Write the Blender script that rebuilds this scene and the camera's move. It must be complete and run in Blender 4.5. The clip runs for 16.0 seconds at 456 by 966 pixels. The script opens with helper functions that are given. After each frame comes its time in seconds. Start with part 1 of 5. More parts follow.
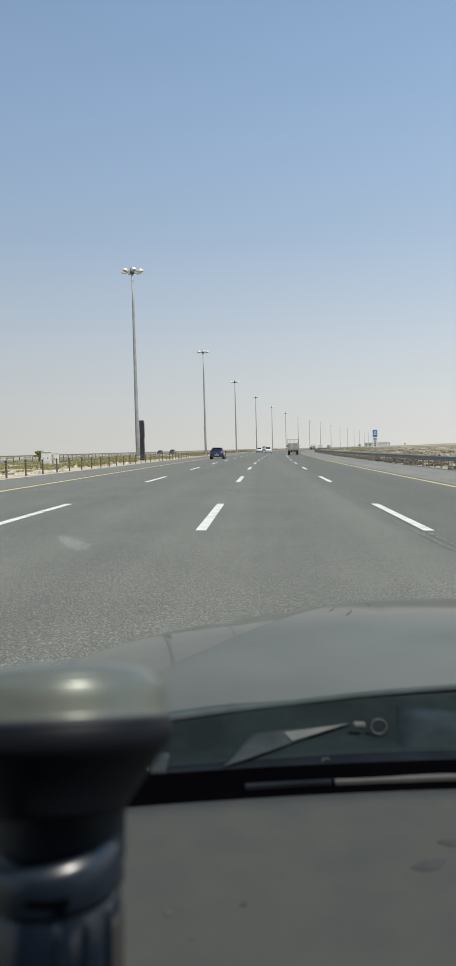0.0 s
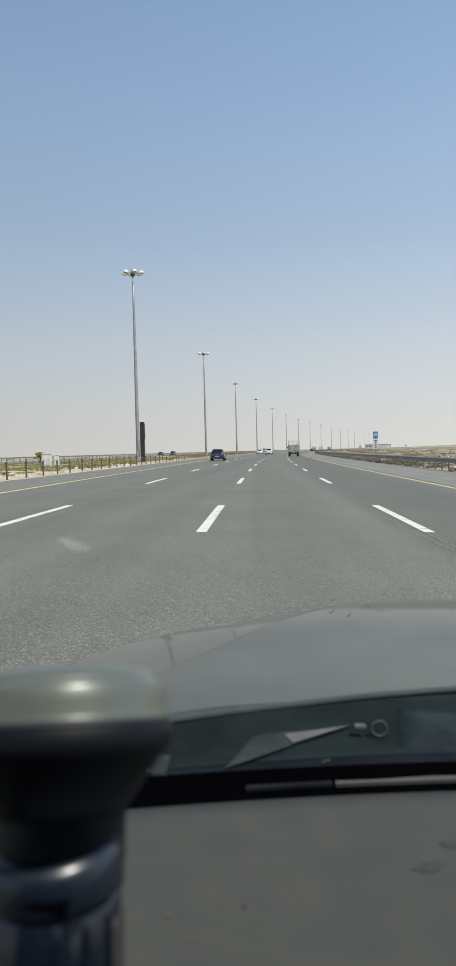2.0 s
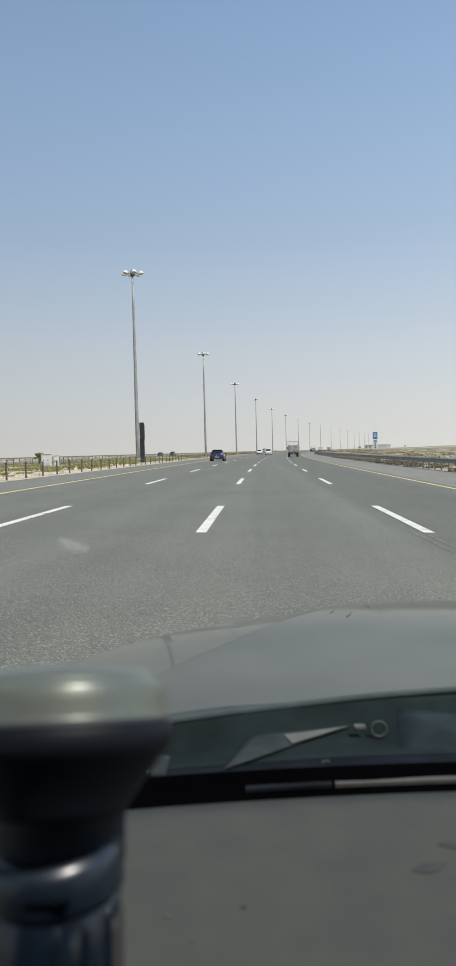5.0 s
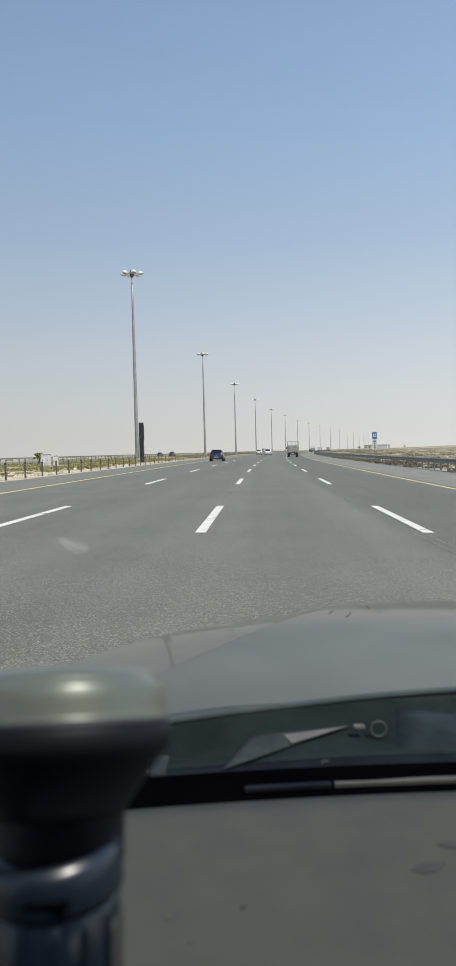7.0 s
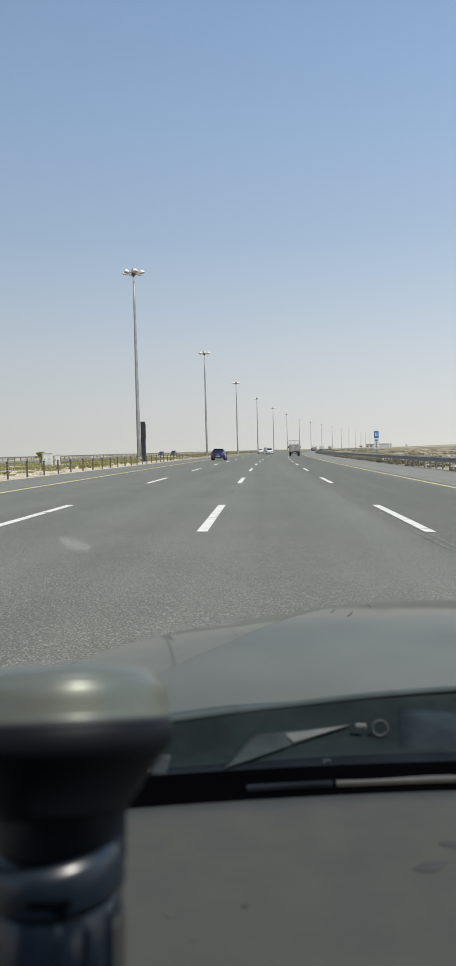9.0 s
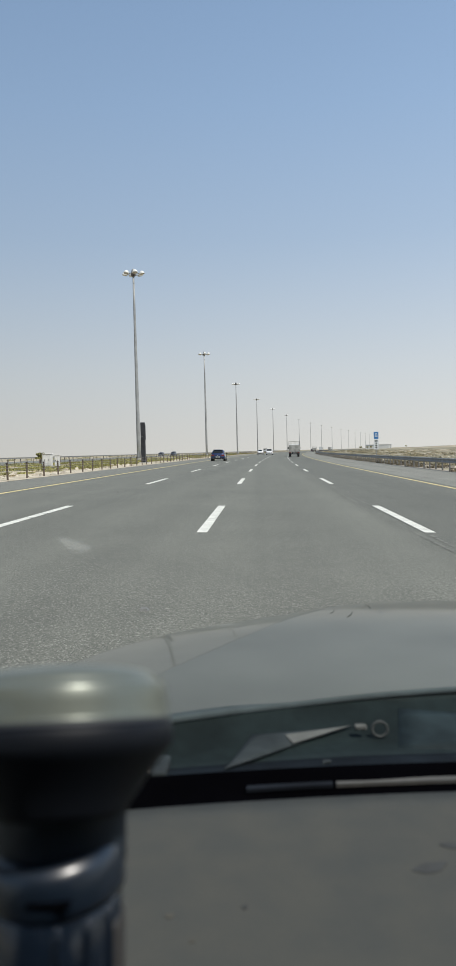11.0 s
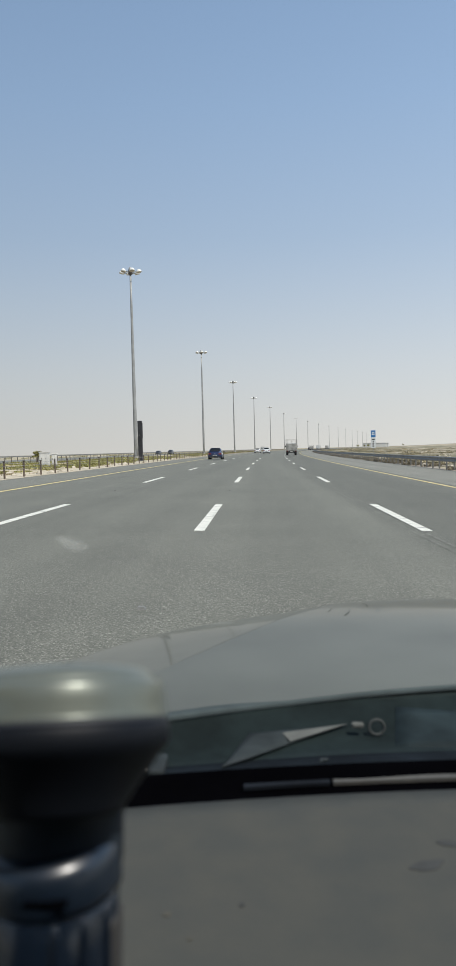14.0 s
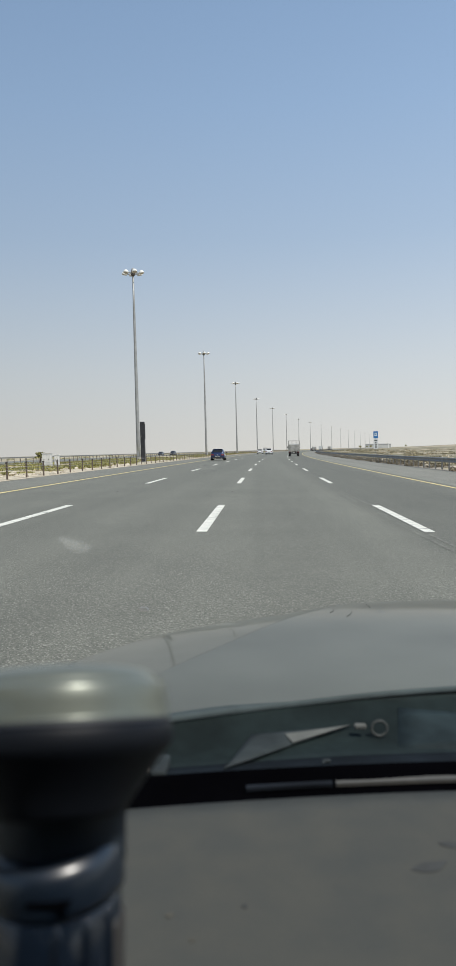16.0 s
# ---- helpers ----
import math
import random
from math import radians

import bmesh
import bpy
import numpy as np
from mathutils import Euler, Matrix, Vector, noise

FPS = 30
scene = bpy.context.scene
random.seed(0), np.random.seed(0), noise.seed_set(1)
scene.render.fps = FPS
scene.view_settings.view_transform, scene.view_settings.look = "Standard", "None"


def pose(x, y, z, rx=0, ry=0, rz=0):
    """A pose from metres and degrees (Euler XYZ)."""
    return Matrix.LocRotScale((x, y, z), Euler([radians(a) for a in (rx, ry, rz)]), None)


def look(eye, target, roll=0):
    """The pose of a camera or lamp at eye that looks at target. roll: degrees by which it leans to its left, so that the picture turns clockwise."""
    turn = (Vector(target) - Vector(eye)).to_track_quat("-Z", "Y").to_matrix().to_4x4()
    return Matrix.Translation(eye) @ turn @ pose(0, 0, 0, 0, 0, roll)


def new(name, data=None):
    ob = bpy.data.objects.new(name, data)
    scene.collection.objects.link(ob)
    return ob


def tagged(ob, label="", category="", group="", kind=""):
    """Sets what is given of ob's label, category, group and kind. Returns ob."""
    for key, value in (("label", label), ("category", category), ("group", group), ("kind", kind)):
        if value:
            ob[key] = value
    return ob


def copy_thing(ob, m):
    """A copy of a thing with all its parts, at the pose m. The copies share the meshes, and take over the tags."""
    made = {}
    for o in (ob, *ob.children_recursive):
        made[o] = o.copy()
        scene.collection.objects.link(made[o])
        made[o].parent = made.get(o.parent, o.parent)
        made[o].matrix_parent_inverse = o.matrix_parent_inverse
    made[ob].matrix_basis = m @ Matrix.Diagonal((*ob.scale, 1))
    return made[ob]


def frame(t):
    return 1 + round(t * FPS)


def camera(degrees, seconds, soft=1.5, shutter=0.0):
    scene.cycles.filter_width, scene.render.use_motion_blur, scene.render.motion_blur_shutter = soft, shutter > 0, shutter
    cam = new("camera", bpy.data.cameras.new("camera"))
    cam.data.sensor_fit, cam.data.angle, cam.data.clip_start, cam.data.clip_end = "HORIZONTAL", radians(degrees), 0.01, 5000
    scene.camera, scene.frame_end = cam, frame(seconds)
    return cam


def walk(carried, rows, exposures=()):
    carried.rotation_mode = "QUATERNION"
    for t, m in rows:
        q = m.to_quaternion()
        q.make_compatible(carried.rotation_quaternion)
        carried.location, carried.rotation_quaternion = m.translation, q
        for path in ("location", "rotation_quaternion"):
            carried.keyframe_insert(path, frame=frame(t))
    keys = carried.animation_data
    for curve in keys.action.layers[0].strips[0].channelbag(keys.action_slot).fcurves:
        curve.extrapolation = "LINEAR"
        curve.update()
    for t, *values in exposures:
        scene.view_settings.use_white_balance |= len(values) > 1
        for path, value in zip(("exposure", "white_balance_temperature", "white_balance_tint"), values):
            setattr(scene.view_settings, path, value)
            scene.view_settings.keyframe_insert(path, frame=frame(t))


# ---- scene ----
cam = camera(32.8, 16.0, soft=1.05)
# the phone's wide aperture: near things are soft
cam.data.dof.use_dof, cam.data.dof.focus_distance, cam.data.dof.aperture_fstop = True, 30.0, 14.0

PITCH, ROLL, YAW, EYE = -2.54, 1.508, 2.334, 1.313
# seconds, shake of the picture to the right and down in thousandths of its focal length
SHAKE = [(0.0, -0.6, -1.8), (0.5, 0.6, -1.6), (1.0, 2.6, -0.7), (1.5, 1.0, 1.1), (2.0, 0.0, 0.3), (2.5, -2.0, -0.7),
         (3.0, -1.6, -0.7), (3.5, -1.4, 1.1), (4.0, 0.0, 1.9), (5.2, -0.6, 0.6), (6.5, -1.2, -0.2), (7.0, -1.2, 1.0),
         (7.5, -0.4, -2.5), (8.0, 1.0, 0.6), (8.5, 1.9, -0.2), (9.0, 1.0, -0.2), (10.2, 0.8, 0.3), (11.5, 0.6, 0.9),
         (12.0, -1.2, -1.9), (12.5, 0.0, 0.6), (13.0, -1.2, -0.7), (13.5, -2.5, -1.9), (14.0, -2.9, -1.3),
         (14.5, -2.4, -0.2), (15.0, 0.0, 1.0), (15.5, 0.0, 0.6), (16.0, 0.3, 0.0)]
PATH = [(t, pose(0, 0, EYE, 90 + PITCH + math.degrees((v + 3.0) / 1000), ROLL, YAW + math.degrees((u + 1.0) / 1000))) for t, u, v in SHAKE]
walk(cam, PATH, [(0.0, 0.0, 6500, 10), (16.0, 0.0, 6500, 10)])

# ---- light ----
SUN_AZ, SUN_EL = 130.0, 60.0          # degrees to the right of the road ahead, and up
world = bpy.data.worlds.new("world")
scene.world = world
world.use_nodes = True
wn = world.node_tree.nodes
sky = wn.new("ShaderNodeTexSky")
sky.sky_type, sky.sun_disc = "NISHITA", False
sky.sun_elevation, sky.sun_rotation = radians(SUN_EL), radians(SUN_AZ)
sky.air_density, sky.dust_density, sky.ozone_density = 1.15, 1.0, 1.0
wn["Background"].inputs["Strength"].default_value = 0.10
# dust haze that pales the sky towards the horizon, all the way round
way = wn.new("ShaderNodeTexCoord")
split, ramp, tone, haze = (wn.new("ShaderNodeSeparateXYZ"), wn.new("ShaderNodeValToRGB"), wn.new("ShaderNodeValToRGB"), wn.new("ShaderNodeMix"))
wl = world.node_tree.links
wl.new(way.outputs["Generated"], split.inputs[0])
for node, stops in ((ramp, ((0.0, (0.97,) * 3), (0.10, (0.88,) * 3), (0.26, (0.70,) * 3), (0.55, (0.5,) * 3), (0.9, (0.1,) * 3))),
                    (tone, ((0.0, (0.63, 0.61, 0.59)), (0.10, (0.56, 0.585, 0.63)), (0.26, (0.42, 0.52, 0.68)), (0.40, (0.36, 0.50, 0.73)), (0.55, (0.31, 0.46, 0.72))))):
    wl.new(split.outputs["Z"], node.inputs[0])
    for k, (place, c) in enumerate(stops):
        e = node.color_ramp.elements[k] if k < 2 else node.color_ramp.elements.new(place)
        e.position, e.color = place, (*c, 1)
haze.data_type = "RGBA"
gain = wn.new("ShaderNodeVectorMath")
gain.operation = "SCALE"
gain.inputs["Scale"].default_value = 11.4
# dust scatters more light on the sun's side
side, side_gain = wn.new("ShaderNodeMath"), wn.new("ShaderNodeVectorMath")
side.operation, side_gain.operation = "MULTIPLY_ADD", "SCALE"
side.inputs[1].default_value, side.inputs[2].default_value = 0.36, 1.0
wl.new(split.outputs["X"], side.inputs[0]), wl.new(side.outputs[0], side_gain.inputs["Scale"])
wl.new(tone.outputs[0], gain.inputs[0]), wl.new(gain.outputs[0], side_gain.inputs[0]), wl.new(side_gain.outputs[0], haze.inputs["B"])
wl.new(ramp.outputs[0], haze.inputs["Factor"]), wl.new(sky.outputs[0], haze.inputs["A"])
wl.new(haze.outputs["Result"], wn["Background"].inputs["Color"])
sun = new("sun", bpy.data.lights.new("sun", "SUN"))
sun.data.energy, sun.data.angle, sun.data.color = 4.0, radians(0.53), (1.0, 0.955, 0.88)
ca, sa, ce, se = math.cos(radians(SUN_AZ)), math.sin(radians(SUN_AZ)), math.cos(radians(SUN_EL)), math.sin(radians(SUN_EL))
sun.matrix_world = look((60 * sa * ce, 60 * ca * ce, 60 * se), (0, 0, 0))


# ---- materials ----
def mat(name, color, rough=0.6, metal=0.0, vary=0.12, scale=8.0, fine=60.0, bump=0.1, bump_dist=0.005, coat=0.0, tint=None,
        space="Object", stretch=(1, 1, 1), spec=0.5):
    """Two scales of noise on the colour and the gloss, and a fine relief."""
    m = bpy.data.materials.new(name)
    m.use_nodes = True
    n, l = m.node_tree.nodes, m.node_tree.links
    b = n["Principled BSDF"]
    tc = n.new("ShaderNodeTexCoord")
    mp = n.new("ShaderNodeMapping")
    mp.inputs["Scale"].default_value = stretch
    l.new(tc.outputs[space], mp.inputs[0])
    big, small = n.new("ShaderNodeTexNoise"), n.new("ShaderNodeTexNoise")
    big.inputs["Scale"].default_value, small.inputs["Scale"].default_value = scale, fine
    big.inputs["Detail"].default_value, small.inputs["Detail"].default_value = 5, 3
    l.new(mp.outputs[0], big.inputs["Vector"]), l.new(mp.outputs[0], small.inputs["Vector"])
    ramp = n.new("ShaderNodeMix")
    ramp.data_type = "RGBA"
    c2 = tint or [c * (1 - 2.5 * vary) for c in color]
    ramp.inputs["A"].default_value = (*[min(1, c * (1 + vary)) for c in color], 1)
    ramp.inputs["B"].default_value = (*c2, 1)
    mr = n.new("ShaderNodeMapRange")
    mr.inputs["From Min"].default_value, mr.inputs["From Max"].default_value = 0.35, 0.7
    l.new(big.outputs["Fac"], mr.inputs["Value"]), l.new(mr.outputs[0], ramp.inputs["Factor"])
    mul = n.new("ShaderNodeMix")
    mul.data_type, mul.blend_type = "RGBA", "MULTIPLY"
    mul.inputs["Factor"].default_value = 1.0
    gr = n.new("ShaderNodeMapRange")
    gr.inputs["To Min"].default_value, gr.inputs["To Max"].default_value = 1 - vary * 1.5, 1 + vary * 1.5
    l.new(small.outputs["Fac"], gr.inputs["Value"])
    l.new(ramp.outputs["Result"], mul.inputs["A"]), l.new(gr.outputs[0], mul.inputs["B"])
    l.new(mul.outputs["Result"], b.inputs["Base Color"])
    rr = n.new("ShaderNodeMapRange")
    rr.inputs["To Min"].default_value, rr.inputs["To Max"].default_value = max(0.02, rough - 0.1), min(1, rough + 0.1)
    l.new(big.outputs["Fac"], rr.inputs["Value"]), l.new(rr.outputs[0], b.inputs["Roughness"])
    b.inputs["Metallic"].default_value, b.inputs["Coat Weight"].default_value = metal, coat
    b.inputs["Coat Roughness"].default_value, b.inputs["Specular IOR Level"].default_value = 0.06, spec
    if bump:
        bp = n.new("ShaderNodeBump")
        bp.inputs["Strength"].default_value, bp.inputs["Distance"].default_value = bump, bump_dist
        l.new(small.outputs["Fac"], bp.inputs["Height"]), l.new(bp.outputs[0], b.inputs["Normal"])
    return m


def asphalt(name, color, light):
    """Bitumen with pale chippings, worn lengthwise; UV is metres across and along."""
    m = bpy.data.materials.new(name)
    m.use_nodes = True
    n, l = m.node_tree.nodes, m.node_tree.links
    b = n["Principled BSDF"]
    uv = n.new("ShaderNodeTexCoord")
    grain = n.new("ShaderNodeTexVoronoi")
    grain.inputs["Scale"].default_value = 102
    l.new(uv.outputs["UV"], grain.inputs["Vector"])
    fine = n.new("ShaderNodeTexNoise")
    fine.inputs["Scale"].default_value, fine.inputs["Detail"].default_value = 44, 5
    l.new(uv.outputs["UV"], fine.inputs["Vector"])
    mp = n.new("ShaderNodeMapping")
    mp.inputs["Scale"].default_value = (0.85, 0.012, 1)
    l.new(uv.outputs["UV"], mp.inputs[0])
    track = n.new("ShaderNodeTexNoise")
    track.inputs["Scale"].default_value, track.inputs["Detail"].default_value = 1.0, 3
    l.new(mp.outputs[0], track.inputs["Vector"])
    patch = n.new("ShaderNodeTexNoise")
    patch.inputs["Scale"].default_value, patch.inputs["Detail"].default_value = 0.35, 4
    l.new(uv.outputs["UV"], patch.inputs["Vector"])

    def mixed(kind, fac, a, c):
        x = n.new("ShaderNodeMix")
        x.data_type, x.blend_type = "RGBA", kind
        for key, v in (("Factor", fac), ("A", a), ("B", c)):
            if isinstance(v, (int, float)):
                x.inputs[key].default_value = v
            elif isinstance(v, tuple):
                x.inputs[key].default_value = (*v, 1)
            else:
                l.new(v, x.inputs[key])
        return x.outputs["Result"]

    def ranged(v, a, c, d, e):
        x = n.new("ShaderNodeMapRange")
        for i, k in enumerate((a, c, d, e)):
            x.inputs[i + 1].default_value = k
        l.new(v, x.inputs[0])
        return x.outputs[0]
    base = mixed("MIX", ranged(track.outputs["Fac"], 0.35, 0.65, 0, 1), color, tuple(c * 1.28 for c in color))
    base = mixed("MULTIPLY", 1.0, base, ranged(patch.outputs["Fac"], 0.3, 0.7, 0.9, 1.1))
    base = mixed("MULTIPLY", 1.0, base, ranged(fine.outputs["Fac"], 0.3, 0.7, 0.68, 1.32))
    # each lane was laid at another time
    sep, lane = n.new("ShaderNodeSeparateXYZ"), n.new("ShaderNodeValToRGB")
    l.new(uv.outputs["UV"], sep.inputs[0])
    l.new(ranged(sep.outputs[0], -8.6, 6.9, 0, 1), lane.inputs[0])
    for k, (place, v) in enumerate(((0.0, 1.02), (0.24, 1.0), (0.30, 0.97), (0.47, 1.0), (0.52, 1.06), (0.68, 1.07), (0.735, 0.90), (0.85, 0.84), (1.0, 0.95))):
        e = lane.color_ramp.elements[k] if k < 2 else lane.color_ramp.elements.new(place)
        e.position, e.color = place, (v / 2, v / 2, v / 2, 1)
    base = mixed("MULTIPLY", 1.0, base, ranged(lane.outputs[0], 0, 1, 0, 2))
    cell = n.new("ShaderNodeSeparateColor")
    l.new(grain.outputs["Color"], cell.inputs[0])
    base = mixed("MIX", ranged(cell.outputs[0], 0.86, 0.91, 0, 0.85), base, light)
    base = mixed("MIX", ranged(cell.outputs[1], 0.74, 0.78, 0, 0.55), base, tuple(c * 0.35 for c in color))
    l.new(base, b.inputs["Base Color"])
    b.inputs["Roughness"].default_value = 0.82
    bp = n.new("ShaderNodeBump")
    bp.inputs["Strength"].default_value, bp.inputs["Distance"].default_value = 0.5, 0.004
    l.new(grain.outputs["Distance"], bp.inputs["Height"]), l.new(bp.outputs[0], b.inputs["Normal"])
    return m


def worn_paint(name, color, gone=0.42):
    """Road paint that has flaked off here and there, showing the bitumen."""
    m = mat(name, color, 0.7, vary=0.1, scale=3, fine=40, bump=0.2)
    n, l = m.node_tree.nodes, m.node_tree.links
    b = n["Principled BSDF"]
    tc = n.new("ShaderNodeTexCoord")
    no = n.new("ShaderNodeTexNoise")
    no.inputs["Scale"].default_value, no.inputs["Detail"].default_value = 3.2, 8
    wear = n.new("ShaderNodeMapping")
    wear.inputs["Scale"].default_value = (0.55, 1.5, 1.0)          # wheels scrape the paint crosswise
    oi = n.new("ShaderNodeObjectInfo")
    ad = n.new("ShaderNodeVectorMath")
    sc = n.new("ShaderNodeMath")
    sc.operation, sc.inputs[1].default_value = "MULTIPLY", 40
    l.new(oi.outputs["Random"], sc.inputs[0])
    l.new(tc.outputs["Object"], ad.inputs[0]), l.new(sc.outputs[0], ad.inputs[1]), l.new(ad.outputs[0], wear.inputs[0]), l.new(wear.outputs[0], no.inputs["Vector"])
    mr = n.new("ShaderNodeMapRange")
    mr.inputs[1].default_value, mr.inputs[2].default_value = gone - 0.1, gone
    l.new(no.outputs["Fac"], mr.inputs[0])
    mx = n.new("ShaderNodeMix")
    mx.data_type = "RGBA"
    old = b.inputs["Base Color"].links[0].from_socket
    mx.inputs["A"].default_value = (0.13, 0.13, 0.122, 1)
    l.new(mr.outputs[0], mx.inputs["Factor"]), l.new(old, mx.inputs["B"]), l.new(mx.outputs["Result"], b.inputs["Base Color"])
    return m


def sand_mat(name, pale, scrub, scale, bare=0.94):
    """Desert sand with patches of dry scrub and stones."""
    m = mat(name, pale, 0.95, vary=0.1, scale=1.2, fine=14, bump=0.4, bump_dist=0.05, spec=0.1)
    n, l = m.node_tree.nodes, m.node_tree.links
    b = n["Principled BSDF"]
    tc = n.new("ShaderNodeTexCoord")
    no, no2 = n.new("ShaderNodeTexNoise"), n.new("ShaderNodeTexNoise")
    no.inputs["Scale"].default_value, no.inputs["Detail"].default_value, no.inputs["Roughness"].default_value = scale, 8, 0.65
    no2.inputs["Scale"].default_value, no2.inputs["Detail"].default_value = scale * 0.07, 3
    l.new(tc.outputs["Object"], no.inputs["Vector"]), l.new(tc.outputs["Object"], no2.inputs["Vector"])
    ad = n.new("ShaderNodeMath")
    ad.operation = "ADD"
    l.new(no.outputs["Fac"], ad.inputs[0]), l.new(no2.outputs["Fac"], ad.inputs[1])
    mr = n.new("ShaderNodeMapRange")
    mr.inputs[1].default_value, mr.inputs[2].default_value = bare, bare + 0.14
    l.new(ad.outputs[0], mr.inputs[0])
    mx = n.new("ShaderNodeMix")
    mx.data_type = "RGBA"
    old = b.inputs["Base Color"].links[0].from_socket
    mx.inputs["B"].default_value = (*scrub, 1)
    l.new(mr.outputs[0], mx.inputs["Factor"]), l.new(old, mx.inputs["A"]), l.new(mx.outputs["Result"], b.inputs["Base Color"])
    return m


def leaf_mat(name, color):
    m = mat(name, color, 0.85, vary=0.3, scale=3, fine=20, bump=0, spec=0.2)
    n, l = m.node_tree.nodes, m.node_tree.links
    b = n["Principled BSDF"]
    ge = n.new("ShaderNodeNewGeometry")
    hs = n.new("ShaderNodeHueSaturation")
    mr = n.new("ShaderNodeMapRange")
    mr.inputs[3].default_value, mr.inputs[4].default_value = 0.6, 1.5
    l.new(ge.outputs["Random Per Island"], mr.inputs[0]), l.new(mr.outputs[0], hs.inputs["Value"])
    l.new(b.inputs["Base Color"].links[0].from_socket, hs.inputs["Color"]), l.new(hs.outputs[0], b.inputs["Base Color"])
    return m


def pane(name, tint, ior=1.45, rough=0.0):
    """Thin glass: clear straight through, mirror-like at a glance."""
    m = bpy.data.materials.new(name)
    m.use_nodes = True
    n, l = m.node_tree.nodes, m.node_tree.links
    n.remove(n["Principled BSDF"])
    tr, gl, fr, mx = (n.new("ShaderNodeBsdfTransparent"), n.new("ShaderNodeBsdfGlossy"), n.new("ShaderNodeFresnel"),
                      n.new("ShaderNodeMixShader"))
    tr.inputs[0].default_value = (*tint, 1)
    gl.inputs["Roughness"].default_value, fr.inputs["IOR"].default_value = rough, ior
    l.new(fr.outputs[0], mx.inputs[0]), l.new(tr.outputs[0], mx.inputs[1]), l.new(gl.outputs[0], mx.inputs[2])
    l.new(mx.outputs[0], n["Material Output"].inputs["Surface"])
    return m


M_ROAD = asphalt("asphalt_lane", (0.127, 0.126, 0.103), (0.34, 0.33, 0.28))
M_SHOULDER = asphalt("asphalt_shoulder", (0.156, 0.153, 0.126), (0.34, 0.33, 0.30))
M_OUTER = asphalt("asphalt_outer_shoulder", (0.205, 0.198, 0.166), (0.38, 0.37, 0.32))
M_WHITE_LINE = worn_paint("white_road_paint", (0.74, 0.72, 0.64), 0.40)
M_YELLOW_LINE = worn_paint("yellow_road_paint", (0.72, 0.585, 0.275), 0.42)
M_SAND = sand_mat("desert_sand", (0.53, 0.455, 0.335), (0.25, 0.225, 0.145), 0.16)
M_DESERT = sand_mat("scrubby_desert", (0.50, 0.435, 0.335), (0.205, 0.185, 0.125), 0.16, 0.86)
M_VERGE = sand_mat("pale_gravel_verge", (0.58, 0.505, 0.39), (0.42, 0.36, 0.26), 0.5)
M_GRAVEL = sand_mat("grey_gravel_verge", (0.36, 0.325, 0.27), (0.26, 0.23, 0.18), 0.5)
M_BUSH = leaf_mat("dry_green_scrub", (0.295, 0.275, 0.105))
M_DRYBUSH = leaf_mat("grey_brown_scrub", (0.29, 0.255, 0.165))
M_STRAW = leaf_mat("straw_scrub", (0.46, 0.38, 0.24))
M_WEED = leaf_mat("brown_dead_weed", (0.21, 0.175, 0.12))
M_STONE = mat("limestone", (0.55, 0.48, 0.38), 0.9, scale=4, fine=30, bump=0.4, bump_dist=0.02)
M_GALV = mat("galvanised_steel", (0.27, 0.27, 0.265), 0.6, 0.3, vary=0.12, scale=3, fine=40, bump=0.05)
M_RAIL_POST = mat("dull_rail_post", (0.17, 0.163, 0.15), 0.7, 0.2, vary=0.15, scale=5, fine=40, bump=0.05)
M_MAST = mat("mast_steel", (0.36, 0.36, 0.35), 0.55, 0.35, vary=0.1, scale=0.8, fine=15, bump=0.03)
M_LAMP_WHITE = mat("lamp_housing_white", (0.78, 0.77, 0.73), 0.5, vary=0.06, scale=4, fine=30, bump=0)
M_LAMP_GLASS = mat("lamp_glass", (0.40, 0.36, 0.30), 0.15, vary=0.05, bump=0)
M_POST = mat("brown_weathered_post", (0.13, 0.095, 0.07), 0.75, vary=0.2, scale=5, fine=60, bump=0.3)
M_CAP = mat("dark_post_cap", (0.06, 0.05, 0.045), 0.6, vary=0.1)
M_BLACK_BOX = mat("black_coated_steel", (0.028, 0.028, 0.032), 0.35, vary=0.2, scale=2, fine=25, bump=0.05)
M_STUD = mat("dusty_stud", (0.17, 0.165, 0.15), 0.5, vary=0.15, scale=20, bump=0)
M_CONCRETE = mat("concrete", (0.42, 0.40, 0.36), 0.9, scale=2, fine=30, bump=0.3)
M_CABINET = mat("white_cabinet_paint", (0.70, 0.68, 0.64), 0.5, vary=0.08, scale=1.5, fine=30, bump=0.03)
M_BLUE_SIGN = mat("blue_sign_sheeting", (0.03, 0.17, 0.42), 0.4, vary=0.06, bump=0)
M_WHITE_SIGN = mat("white_sign_sheeting", (0.72, 0.72, 0.70), 0.4, vary=0.05, bump=0)
M_INK = mat("sign_black", (0.03, 0.03, 0.03), 0.5, vary=0.05, bump=0)
M_RUBBER = mat("tyre_rubber", (0.022, 0.022, 0.022), 0.85, vary=0.15, scale=6, fine=60)
M_RIM = mat("alloy_rim", (0.45, 0.45, 0.46), 0.3, 0.9, vary=0.08, bump=0)
